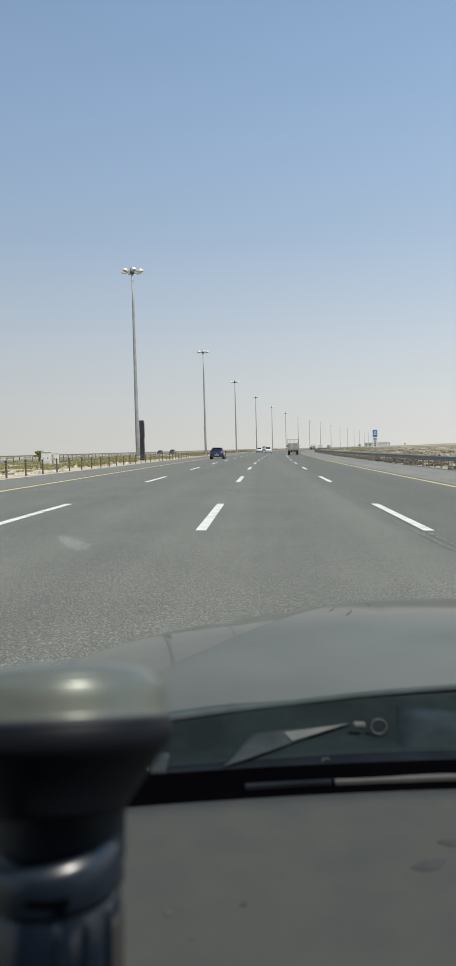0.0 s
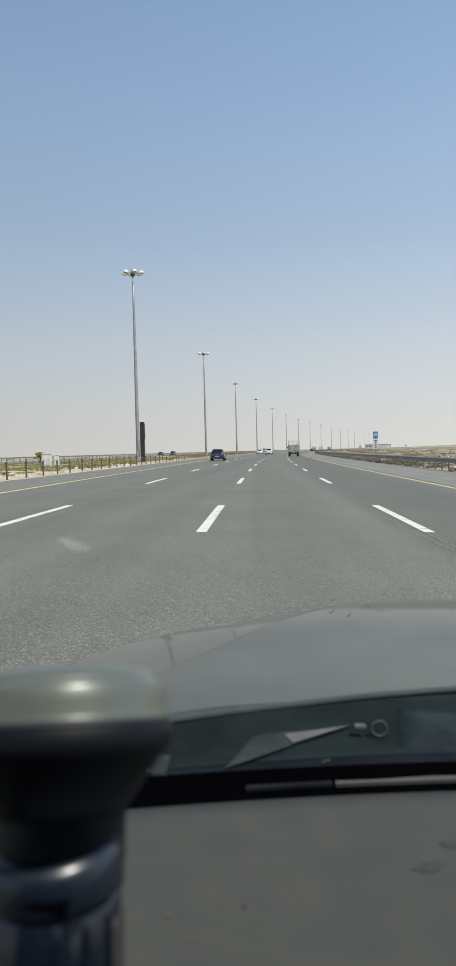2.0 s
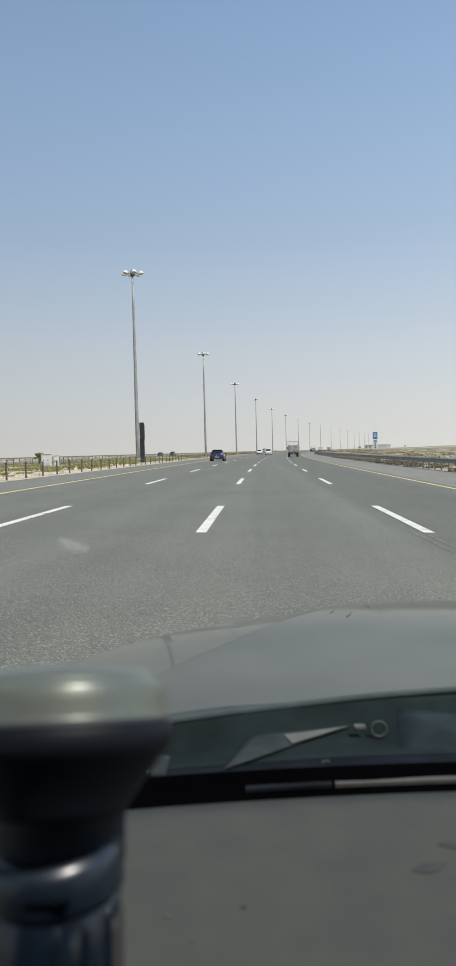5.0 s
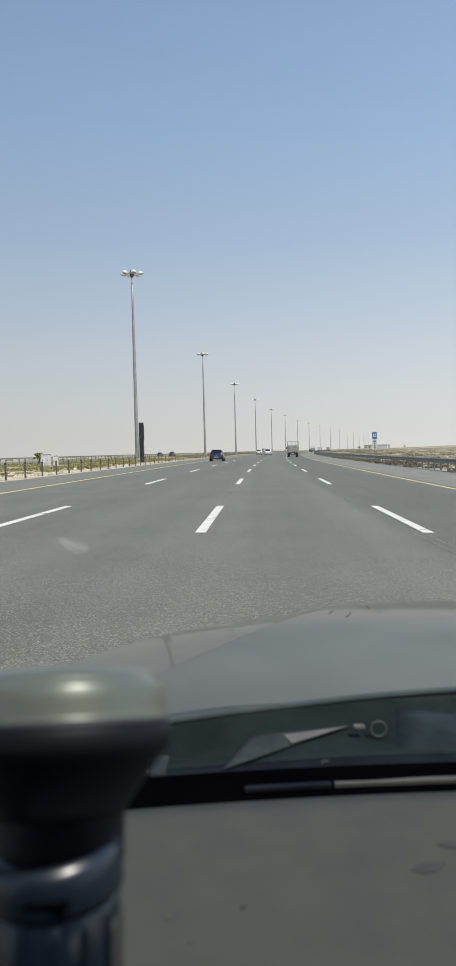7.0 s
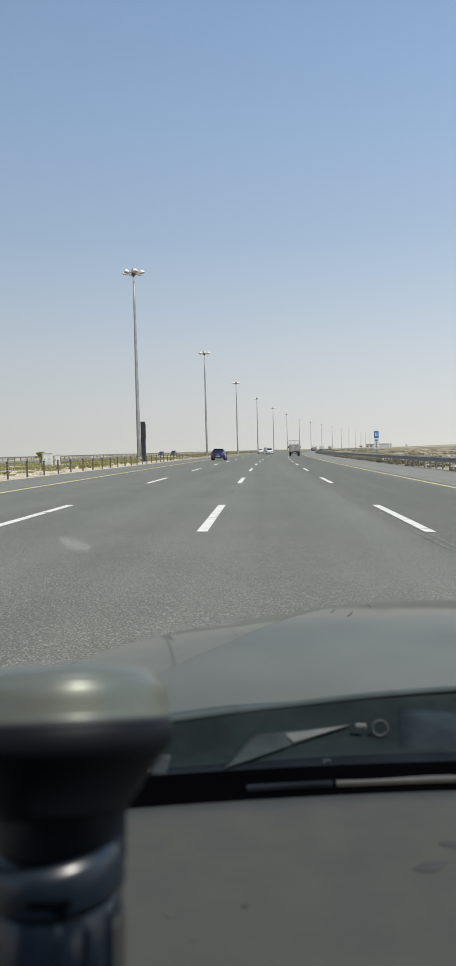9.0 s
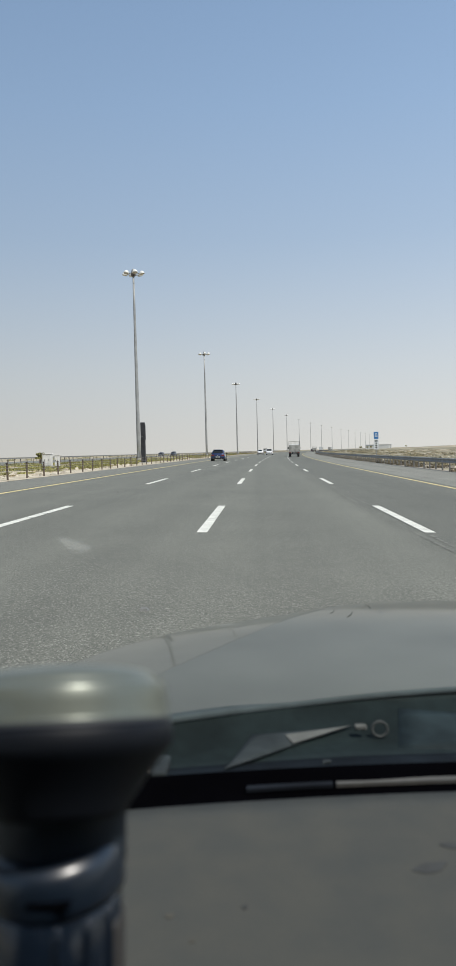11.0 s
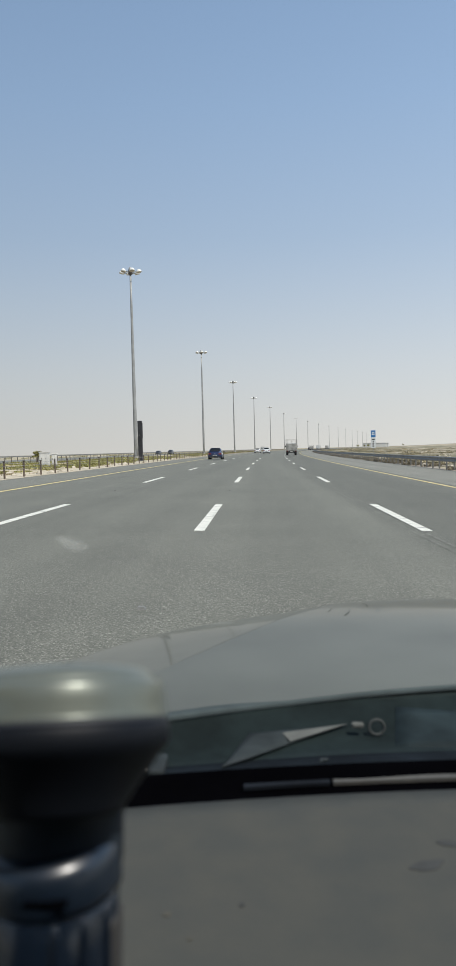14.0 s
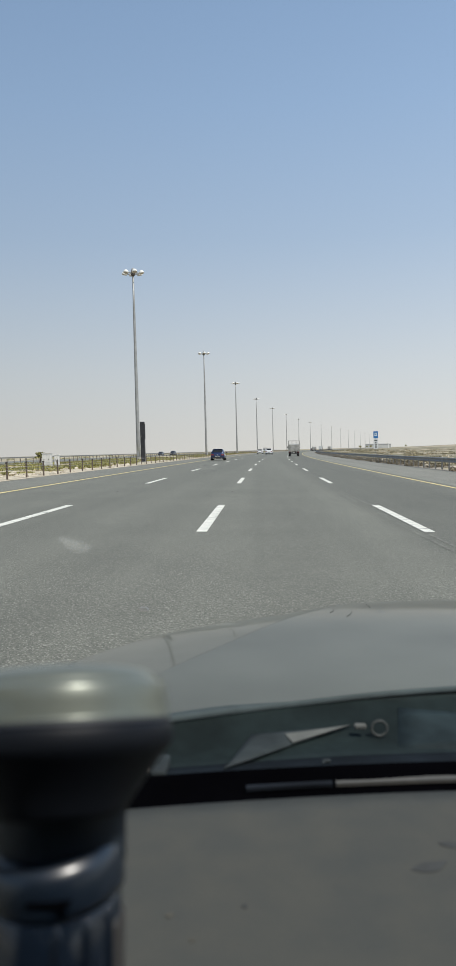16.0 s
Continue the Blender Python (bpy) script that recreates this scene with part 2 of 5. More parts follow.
M_DARKGLASS = mat("tinted_car_glass", (0.015, 0.018, 0.02), 0.06, vary=0.05, bump=0, spec=0.6)
M_BLUE = mat("deep_blue_car_paint", (0.010, 0.022, 0.080), 0.35, 0.3, vary=0.06, scale=2, fine=90, bump=0, coat=1.0)
M_WHITECAR = mat("white_car_paint", (0.76, 0.76, 0.75), 0.4, vary=0.03, scale=2, fine=90, bump=0, coat=0.8)
M_BLACKCAR = mat("black_car_paint", (0.025, 0.026, 0.03), 0.35, vary=0.06, scale=2, bump=0, coat=1.0)
M_PLASTIC = mat("black_trim_plastic", (0.025, 0.025, 0.026), 0.6, vary=0.1, fine=120, bump=0.1)
M_REDLAMP = mat("red_tail_lamp", (0.20, 0.012, 0.012), 0.2, vary=0.05, bump=0, coat=1.0)
M_PLATE = mat("pale_plate", (0.62, 0.60, 0.55), 0.45, vary=0.05, bump=0)
M_TRUCK = mat("truck_grey_paint", (0.38, 0.365, 0.33), 0.6, vary=0.15, scale=1.5, fine=25, bump=0.05)
M_CAB = mat("truck_cab_white", (0.62, 0.62, 0.60), 0.45, vary=0.06, scale=2, bump=0)
M_HOOD = mat("grey_green_metallic_paint", (0.114, 0.110, 0.076), 0.5, 0.1, vary=0.08, scale=3, fine=180, bump=0.0, coat=0.36)
M_COWL_SHADE = mat("dark_blue_cowl_shade", (0.0070, 0.0102, 0.0128), 0.8, vary=0.25, scale=12, fine=70, bump=0.1, spec=0.1)
M_SCRATCH = mat("dull_scratch", (0.055, 0.057, 0.050), 0.7, vary=0.2, scale=60, bump=0, spec=0.2)
M_STRIP = mat("navy_trim_plastic", (0.0098, 0.0122, 0.0158), 0.8, vary=0.15, scale=20, bump=0, spec=0.12)
M_NOZZLE = mat("dusty_ring_plastic", (0.074, 0.078, 0.075), 0.75, vary=0.15, scale=60, bump=0, spec=0.1)
M_SEAL = mat("blue_grey_rubber", (0.070, 0.086, 0.087), 0.8, vary=0.12, scale=9, bump=0, spec=0.15)
M_PLATE_COWL = mat("blue_grey_cowl_cover", (0.0225, 0.034, 0.037), 0.75, vary=0.2, scale=9, fine=70, bump=0.15, spec=0.15)
M_RING = mat("dull_grey_ring", (0.05, 0.055, 0.065), 0.5, 0.2, vary=0.08, scale=30, bump=0)
M_COWL = mat("dusty_cowl_plastic", (0.0125, 0.0195, 0.0195), 0.8, vary=0.2, scale=6, fine=70, bump=0.2, spec=0.12)
M_DASH = mat("taupe_grey_dash_skin", (0.065, 0.0655, 0.057), 0.75, vary=0.06, scale=20, fine=420, bump=0.15, bump_dist=0.0008, spec=0.12, tint=(0.058, 0.0615, 0.057))
M_DASH_MARK = mat("scuff_and_reflection_skin", (0.055, 0.0575, 0.056), 0.8, vary=0.1, scale=60, bump=0, spec=0.1)
M_PALE_SPOT = mat("pale_dust_spot", (0.078, 0.076, 0.064), 0.85, vary=0.1, scale=60, bump=0, spec=0.1)
# near-black without gloss: a slot's shade put into the colour
M_SLOT_DARK = mat("slot_dark", (0.0015, 0.0015, 0.002), 0.9, vary=0.1, bump=0, spec=0.0)
M_PALE = mat("pale_strip_plastic", (0.076, 0.073, 0.064), 0.7, vary=0.2, bump=0)
M_KNOB = mat("satin_grey_cap", (0.178, 0.196, 0.167), 0.31, 0.4, vary=0.06, scale=20, fine=200, bump=0, spec=0.5)
M_GLOSSBLACK = mat("gloss_black_plastic", (0.006, 0.011, 0.020), 0.20, vary=0.1, scale=20, bump=0, spec=0.6, coat=0.3)
M_SHOULDER_BLACK = mat("worn_gloss_black", (0.006, 0.012, 0.022), 0.33, vary=0.1, scale=20, bump=0, spec=0.85)
M_NECK = mat("satin_dark_blue_plastic", (0.015, 0.022, 0.031), 0.5, vary=0.1, scale=20, bump=0, spec=0.3)
M_LINER = mat("pale_roof_lining", (0.42, 0.40, 0.37), 0.9, vary=0.05, fine=300, bump=0.1)
M_SEAT = mat("dark_cabin_fabric", (0.05, 0.05, 0.05), 0.9, vary=0.1, fine=300, bump=0.1)
M_WINDSCREEN = pane("windscreen_glass", (0.93, 0.955, 0.94), 1.07)
M_MATT = mat("matt_black_plastic", (0.0075, 0.0095, 0.0135), 0.5, vary=0.1, bump=0, spec=0.18)
M_ARM = mat("tan_grey_plastic", (0.034, 0.032, 0.030), 0.6, vary=0.1, scale=30, bump=0)
M_SIDEGLASS = pane("side_glass", (0.75, 0.78, 0.77), 1.3)
M_CRACK = mat("hairline_crack", (0.095, 0.095, 0.085), 0.9, vary=0.2, scale=20, bump=0)
M_WIPER = mat("dull_grey_plastic", (0.035, 0.042, 0.044), 0.8, vary=0.12, scale=20, bump=0, spec=0.1)
M_WEDGE = mat("dusty_pale_plastic", (0.125, 0.127, 0.118), 0.8, vary=0.1, scale=30, bump=0, spec=0.1)
M_SMUDGE = mat("dried_splash", (0.6, 0.6, 0.57), 0.9, vary=0.1, scale=90, bump=0)
M_SMUDGE.node_tree.nodes["Principled BSDF"].inputs["Alpha"].default_value = 0.16


# ---- building helpers ----
def part(name, bm, material, parent=None, label="", smooth=False):
    me = bpy.data.meshes.new(name)
    bm.to_mesh(me)
    bm.free()
    me.materials.append(material)
    if smooth:
        for p in me.polygons:
            p.use_smooth = True
    ob = new(name, me)
    ob.parent = parent
    if label:
        tagged(ob, label)
    return ob


def thing(name, label, category, m=None, group="", kind=""):
    ob = new(name)
    ob.empty_display_size = 0.2
    if m is not None:
        ob.matrix_basis = m
    return tagged(ob, label, category, group, kind)


def box(bm, x0, x1, y0, y1, z0, z1, bevel=0.0, seg=1):
    r = bmesh.ops.create_cube(bm, size=1.0, matrix=Matrix.Translation(((x0 + x1) / 2, (y0 + y1) / 2, (z0 + z1) / 2))
                              @ Matrix.Diagonal((x1 - x0, y1 - y0, z1 - z0, 1)))
    if bevel:
        es = list({e for v in r["verts"] for e in v.link_edges})
        bmesh.ops.bevel(bm, geom=es, offset=bevel, segments=seg, affect="EDGES", profile=0.5)
    return bm


def tube(bm, p0, p1, r0, r1=None, n=12, caps=True):
    p0, p1 = Vector(p0), Vector(p1)
    r1 = r0 if r1 is None else r1
    q = (p1 - p0).to_track_quat("Z", "Y").to_matrix()
    a, b = [], []
    for i in range(n):
        d = q @ Vector((math.cos(2 * math.pi * i / n), math.sin(2 * math.pi * i / n), 0))
        a.append(bm.verts.new(p0 + d * r0)), b.append(bm.verts.new(p1 + d * r1))
    for i in range(n):
        bm.faces.new((a[i], a[(i + 1) % n], b[(i + 1) % n], b[i]))
    if caps:
        bm.faces.new(a[::-1]), bm.faces.new(b)
    return bm


def lathe(bm, profile, n=32, centre=(0, 0, 0)):
    """profile: (radius, z) from the bottom up; closed at both ends where the radius is above nought."""
    rings = []
    for r, z in profile:
        rings.append([bm.verts.new((centre[0] + r * math.cos(2 * math.pi * i / n), centre[1] + r * math.sin(2 * math.pi * i / n),
                                    centre[2] + z)) for i in range(n)])
    for a, b in zip(rings, rings[1:]):
        for i in range(n):
            bm.faces.new((a[i], a[(i + 1) % n], b[(i + 1) % n], b[i]))
    bm.faces.new(rings[0][::-1]), bm.faces.new(rings[-1])
    return bm


def grid(bm, rows):
    """A sheet through rows of points."""
    vs = [[bm.verts.new(p) for p in r] for r in rows]
    for a, b in zip(vs, vs[1:]):
        for i in range(len(a) - 1):
            bm.faces.new((a[i], a[i + 1], b[i + 1], b[i]))
    return bm


def thick(bm, d):
    """Gives a sheet its thickness, downwards along its normals."""
    bmesh.ops.recalc_face_normals(bm, faces=bm.faces)
    if sum(f.normal.z for f in bm.faces) < -0.5 * len(bm.faces):
        bmesh.ops.reverse_faces(bm, faces=bm.faces)
    bmesh.ops.solidify(bm, geom=bm.faces[:], thickness=d)
    return bm


# ---- the line of the road ----
BEND, FALL = 4552.0, 0.0229          # radius of the right-hand bend, crossfall


def lie(s, off, z=0.0):
    """The place s metres along and off metres to the right of the camera's line; z above the pavement or the desert."""
    e = min(s, 1020.0)
    x = e * e / (2 * BEND) + (s - e) * 1020.0 / BEND if s > 0 else s * s / (2 * BEND)
    return Vector((x + off, s, rise(off) + z))


def rise(off):
    if abs(off) <= 11.2:
        return -FALL * off
    return FALL * 11.2 if off < 0 else -FALL * 11.2


def heading(s):
    return -math.degrees(math.atan(min(s, 1020.0) / BEND))


def at(s, off, z=0.0, turn=0.0):
    p = lie(s, off, z)
    return pose(p.x, p.y, p.z, 0, 0, heading(s) + turn)


def strip(name, off0, off1, s0, s1, step, z, material, parent=None, across=1, smooth=True):
    bm = bmesh.new()
    n = max(1, round((s1 - s0) / step))
    rows = [[lie(s0 + (s1 - s0) * i / n, off0 + (off1 - off0) * k / across, z) for k in range(across + 1)] for i in range(n + 1)]
    grid(bm, rows)
    uv = bm.loops.layers.uv.new("UVMap")
    for f in bm.faces:
        for lp in f.loops:
            p = lp.vert.co
            s = p.y
            lp[uv].uv = (p.x - (lie(s, 0).x), s)
    return part(name, bm, material, parent)


# ---- ground, roads ----
def build_ground():
    offs = [-4600, -2500, -1200, -600, -300, -150, -90, -66, -60.6, -60.5, -37.6, -37.5, -34, -30, -24, -18, -14, -12.2, -11.3, -11.2,
            11.2, 11.3, 12.4, 14, 18, 24, 32, 44, 60, 90, 120, 150, 180, 220, 260, 300, 400, 600, 1200, 2500, 4600]
    ss = [-900, -300, -100, -40] + [-20 + 6 * i for i in range(55)] + [320 + 30 * i for i in range(16)] + \
         [850, 1000, 1250, 1500, 2000, 2800, 3600, 4300]
    bm = bmesh.new()
    rows = []
    for s in ss:
        row = []
        for o in offs:
            z = -0.16 if -11.25 < o < 11.25 or -60.55 < o < -37.55 else -0.02
            if abs(o) > 12 and abs(o) < 200 and not -63 < o < -37 and 0 < s < 900:
                z += 0.22 * noise.noise(Vector((o * 0.11, s * 0.06, 3.0))) - 0.02
            if o > 40 and 300 < s < 1400:
                # a low dune rises beyond the plain
                up = min(1.0, (o - 40) / 160) * min(1.0, (s - 300) / 420) * min(1.0, (1400 - s) / 300)
                z += 4.6 * up * (0.8 + 0.5 * noise.noise(Vector((o * 0.012, s * 0.009, 8.0))))
            row.append(lie(s, o, z))
        rows.append(row)
    grid(bm, rows)
    g = part("ground", bm, M_SAND, None, smooth=True)
    g.data.materials.append(M_DESERT)
    for p in g.data.polygons:
        if p.center.x - lie(p.center.y, 0).x > 13:
            p.material_index = 1
    tagged(g, "pale desert sand with dry scrub patches on both sides", "ground", kind="structure")


def build_roads():
    road = thing("road", "grey asphalt motorway of four lanes, bending gently away", "road", kind="structure")
    strip("carriageway", -8.6, 6.9, -120, 1900, 10, 0.0, M_ROAD, road, 6)
    strip("shoulder", -11.2, -8.6, -120, 1900, 10, 0.0, M_SHOULDER, road, 1)
    strip("shoulder", 6.9, 11.2, -120, 1900, 10, 0.0, M_OUTER, road, 1)
    # gravel spilled along the edges, slightly proud of the sand
    strip("verge", -13.6, -11.2, -40, 700, 8, 0.012, M_VERGE, road, 1)
    strip("verge", 11.2, 13.8, -40, 700, 8, 0.012, M_GRAVEL, road, 1)
    far = thing("far_road", "opposite carriageway beyond the median", "road", kind="structure")
    strip("carriageway", -60.2, -37.9, -120, 1900, 20, 0.01, M_SHOULDER, far, 1)
    for off, wid in ((-8.2, 0.18), (6.49, 0.16)):
        strip("edge_line", off - wid / 2, off + wid / 2, -60, 900, 6, 0.006, M_YELLOW_LINE, road)
    bm = bmesh.new()
    box(bm, -0.085, 0.085, 0, 6.0, 0.0, 0.006)
    proto = part("lane_dash", bm, M_WHITE_LINE, road)
    first = True
    for off in (-4.65, -1.0, 2.64):
        for k in range(-3, 40):
            s = 12.4 + 18.2 * k
            ob = proto if first else new("lane_dash", proto.data)
            first = False
            ob.parent = road
            p = lie(s, off, 0.001)
            ob.matrix_basis = pose(p.x, p.y, p.z, 0, math.degrees(math.atan(FALL)), heading(s + 3))
    # a reflecting stud in the middle of each gap
    bm = bmesh.new()
    bmesh.ops.create_cone(bm, cap_ends=True, segments=4, radius1=0.058, radius2=0.034, depth=0.02, matrix=pose(0, 0, 0.01, 0, 0, 45))
    stud = part("road_stud", bm, M_STUD, road, "small dusty grey reflecting stud")
    first = True
    for off in (-4.65, -1.0, 2.64):
        for k in range(-2, 16):
            s = 24.5 + 18.2 * k
            ob = stud if first else new("road_stud", stud.data)
            first = False
            ob.parent = road
            p = lie(s, off, 0.001)
            ob.matrix_basis = pose(p.x, p.y, p.z, 0, math.degrees(math.atan(FALL)), heading(s))
    # two thin tyre marks that cross into the next lane
    for d in (0.0, 0.16):
        bm = bmesh.new()
        rows = []
        for i in range(41):
            s = 7 + i * 0.75
            o = 2.36 + d + 0.0035 * (s - 14) ** 2 * (1 if s < 14 else -0.25)
            rows.append([lie(s, o, 0.004), lie(s, o + 0.05, 0.004)])
        grid(bm, rows)
        part("tyre_mark", bm, M_TYREMARK, road)
    # hairline cracks
    rng = random.Random(12)
    for s, o, n, dx in ((8.8, -1.55, 14, 0.05), (13.0, 0.9, 18, -0.03), (21.0, -3.2, 24, 0.05), (28.0, 4.6, 26, -0.06), (11.5, -3.4, 16, 0.07)):
        bm = bmesh.new()
        rows = []
        for k in range(n):
            o += dx * rng.uniform(-0.6, 1.4) + rng.uniform(-0.05, 0.05)
            s += rng.uniform(0.05, 0.16)
            w = 0.004 * (1 - abs(2 * k / (n - 1) - 1)) + 0.001
            rows.append([lie(s, o - w, 0.003), lie(s, o + w, 0.003)])
        grid(bm, rows)
        part("crack", bm, M_CRACK, road)


M_TYREMARK = mat("tyre_mark", (0.178, 0.175, 0.148), 0.85, vary=0.2, scale=6, fine=40, bump=0.1)
build_ground()
build_roads()


# ---- barriers ----
def w_beam(off, s0, s1, step, z_top, face):
    """The waved steel strip of a guard rail; face: -1 looks to lower offsets."""
    prof = [(0.0, 0.0), (0.045, -0.03), (0.05, -0.08), (0.0, -0.13), (0.0, -0.18), (0.05, -0.23), (0.045, -0.28), (0.0, -0.31)]
    bm = bmesh.new()
    n = round((s1 - s0) / step)
    grid(bm, [[lie(s0 + (s1 - s0) * i / n, off + face * a, z_top + b) for a, b in prof] for i in range(n + 1)])
    return thick(bm, 0.006)


def guard_rail(name, off, s0, s1, spacing, height, face, label, singles, group):
    rail = thing(name, label, "guard rail", at(0, off))
    rail.matrix_basis = Matrix.Identity(4)
    part("beam", w_beam(off, s0, s1, 4.0, height, face), M_GALV, rail)
    bm = bmesh.new()
    box(bm, -0.04, 0.04, -0.07, 0.07, -0.1, height - 0.02)
    box(bm, -0.05 if face < 0 else 0.03, -0.03 if face < 0 else 0.05, -0.08, 0.08, height - 0.26, height - 0.04)
    proto = part("post", bm, M_RAIL_POST, rail)
    n = int((s1 - s0) / spacing)
    rest = []
    for i in range(n):
        s = s0 + 0.6 + i * spacing
        m = at(s, off - face * 0.06)
        if i == 0:
            proto.matrix_basis = m
        elif i < singles:
            ob = new("post", proto.data)
            ob.parent = rail
            ob.matrix_basis = m
        else:
            rest.append(m)
    if rest:
        bm = bmesh.new()
        for m in rest:
            bmesh.ops.create_cube(bm, size=1, matrix=m @ Matrix.Translation((0, 0, height / 2 - 0.05)) @ Matrix.Diagonal((0.09, 0.14, height, 1)))
        tagged(part("far_posts", bm, M_RAIL_POST, rail), kind="stuff")
    return rail


guard_rail("guard_rail", 11.35, 16, 620, 2.0, 0.80, -1, "grey galvanised steel guard rail along the outer shoulder", 220, "")
guard_rail("guard_rail", -62.4, 90, 860, 4.0, 0.95, 1, "distant pale steel guard rail beyond the opposite carriageway", 190, "")


def cable_fence(off, s0, s1, label):
    fence = thing("cable_barrier", label, "fence", group="cable barriers along the median")
    bm = bmesh.new()
    box(bm, -0.038, 0.038, -0.035, 0.035, -0.15, 0.76, 0.006)
    post = part("post", bm, M_POST, fence)
    bm = bmesh.new()
    box(bm, -0.050, 0.050, -0.046, 0.046, 0.74, 0.79, 0.008)
    cap = part("post_cap", bm, M_CAP, post)
    s, i = s0, 0
    while s < s1:
        m = at(s, off + random.uniform(-0.03, 0.03), random.uniform(-0.03, 0.02)) @ pose(0, 0, 0, random.uniform(-2, 2), random.uniform(-2.5, 2.5), random.uniform(-6, 6))
        if i == 0:
            post.matrix_basis = m
        else:
            p = new("post", post.data)
            p.parent, p.matrix_basis = fence, m
            c = new("post_cap", cap.data)
            c.parent = p
        s += 2.85 + random.uniform(-0.12, 0.12)
        i += 1
    for z in (0.42, 0.56, 0.69):
        bm = bmesh.new()
        pts = [lie(s0 - 2 + 2.85 * k, off + 0.06, z + 0.008 * math.sin(k * 1.7)) for k in range(int((s1 - s0) / 2.85) + 2)]
        for a, b in zip(pts, pts[1:]):
            tube(bm, a, b, 0.007, n=5, caps=False)
        part("cable", bm, M_GALV, fence)


cable_fence(-11.72, 12.0, 560, "brown weathered posts with thin steel cables on the sandy median edge")
cable_fence(-35.8, 70.0, 520, "distant brown posts with cables along the opposite shoulder")


# ---- lamp masts ----
def mast(m):
    t = thing("lamp_mast", "tall grey steel high mast with a ring of white floodlights", "street lamp", m, "lamp masts along the median")
    bm = bmesh.new()
    lathe(bm, [(0.33, -0.2), (0.31, 3.0), (0.285, 8.0), (0.235, 16.0), (0.18, 24.0), (0.14, 29.3)], 16)
    part("column", bm, M_MAST, t, smooth=True)
    bm = bmesh.new()
    lathe(bm, [(0.55, -0.25), (0.55, 0.06), (0.36, 0.10), (0.34, 0.45)], 16)
    part("base_flange", bm, M_CONCRETE, t)
    bm = bmesh.new()
    lathe(bm, [(0.16, 29.1), (0.30, 29.2), (0.30, 29.85), (0.16, 30.1), (0.05, 30.15)], 14)
    for i in range(24):
        a, b = 2 * math.pi * i / 24, 2 * math.pi * (i + 1) / 24
        tube(bm, (0.95 * math.cos(a), 0.95 * math.sin(a), 29.3), (0.95 * math.cos(b), 0.95 * math.sin(b), 29.3), 0.05, n=6, caps=False)
    part("head_ring", bm, M_MAST, t)
    bm = bmesh.new()
    lathe(bm, [(0.19, 28.95), (0.34, 29.02), (0.36, 29.55), (0.30, 29.70), (0.18, 29.72)], 10)
    part("winch_hub", bm, M_CAP, t, "dark winch hub inside the ring")
    bm = bmesh.new()
    box(bm, -0.16, 0.16, -0.345, -0.315, 0.55, 1.45, 0.02)
    part("access_door", bm, M_MAST, t)
    bm = bmesh.new()
    tube(bm, (0.35, -0.05, -0.15), (0.35, -0.05, 3.6), 0.04, n=8)
    tube(bm, (0.35, -0.05, 3.6), (0.22, -0.03, 3.75), 0.04, n=8)
    part("cable_pipe", bm, M_LAMP_WHITE, t, "pale cable pipe up the foot")
    for i in range(6):
        a = 2 * math.pi * (i + 0.85) / 6
        lm = pose(1.40 * math.cos(a), 1.40 * math.sin(a), 29.42, 0, 0, math.degrees(a)) @ pose(0, 0, 0, 0, -14, 0)
        bm = bmesh.new()
        lathe(bm, [(0.40, -0.22), (0.44, -0.16), (0.40, 0.02), (0.27, 0.20), (0.10, 0.30), (0.03, 0.32)], 14)
        tube(bm, (-0.5, 0, -0.10), (-0.2, 0, 0.05), 0.05, n=6)
        lamp = part("floodlight", bm, M_LAMP_WHITE, t, "white domed floodlight", smooth=True)
        lamp.matrix_basis = lm
        bm = bmesh.new()
        tube(bm, (0.3 * math.cos(a), 0.3 * math.sin(a), 29.25), (1.1 * math.cos(a), 1.1 * math.sin(a), 29.33), 0.045, n=6)
        part("bracket_arm", bm, M_MAST, t)
        bm = bmesh.new()
        lathe(bm, [(0.30, -0.27), (0.37, -0.235), (0.385, -0.215)], 14)
        part("lens", bm, M_LAMP_GLASS, lamp)
    return t


MASTS = [122.3 + 102.4 * k for k in range(16)]
first_mast = mast(at(MASTS[0], -21.0))
for s in MASTS[1:]:
    copy_thing(first_mast, at(s, -21.0 - (s - 150) * 0.0035, turn=random.uniform(-20, 20)))


# ---- roadside things ----
def radar_pillar(m):
    t = thing("speed_camera_pillar", "tall black steel pillar cabinet standing behind the cable fence", "traffic camera", m)
    bm = bmesh.new()
    box(bm, -0.24, 0.24, -0.24, 0.24, 0.1, 4.55, 0.04, 2)
    part("casing", bm, M_BLACK_BOX, t)
    bm = bmesh.new()
    box(bm, 0.242, 0.29, -0.16, 0.16, 2.6, 4.3, 0.02)
    part("side_box", bm, M_BLACK_BOX, t)
    for z0, z1 in ((0.4, 1.6), (1.75, 2.9), (3.05, 4.3)):
        bm = bmesh.new()
        box(bm, -0.19, 0.19, -0.262, -0.236, z0, z1, 0.01)
        part("door_panel", bm, M_BLACK_BOX, t)
    bm = bmesh.new()
    box(bm, -0.16, -0.02, -0.262, -0.240, 2.93, 3.0)
    part("latch", bm, M_GALV, t, "small pale metal latch")
    bm = bmesh.new()
    box(bm, -0.5, 0.5, -0.5, 0.5, -0.2, 0.12, 0.02)
    part("plinth", bm, M_CONCRETE, t)


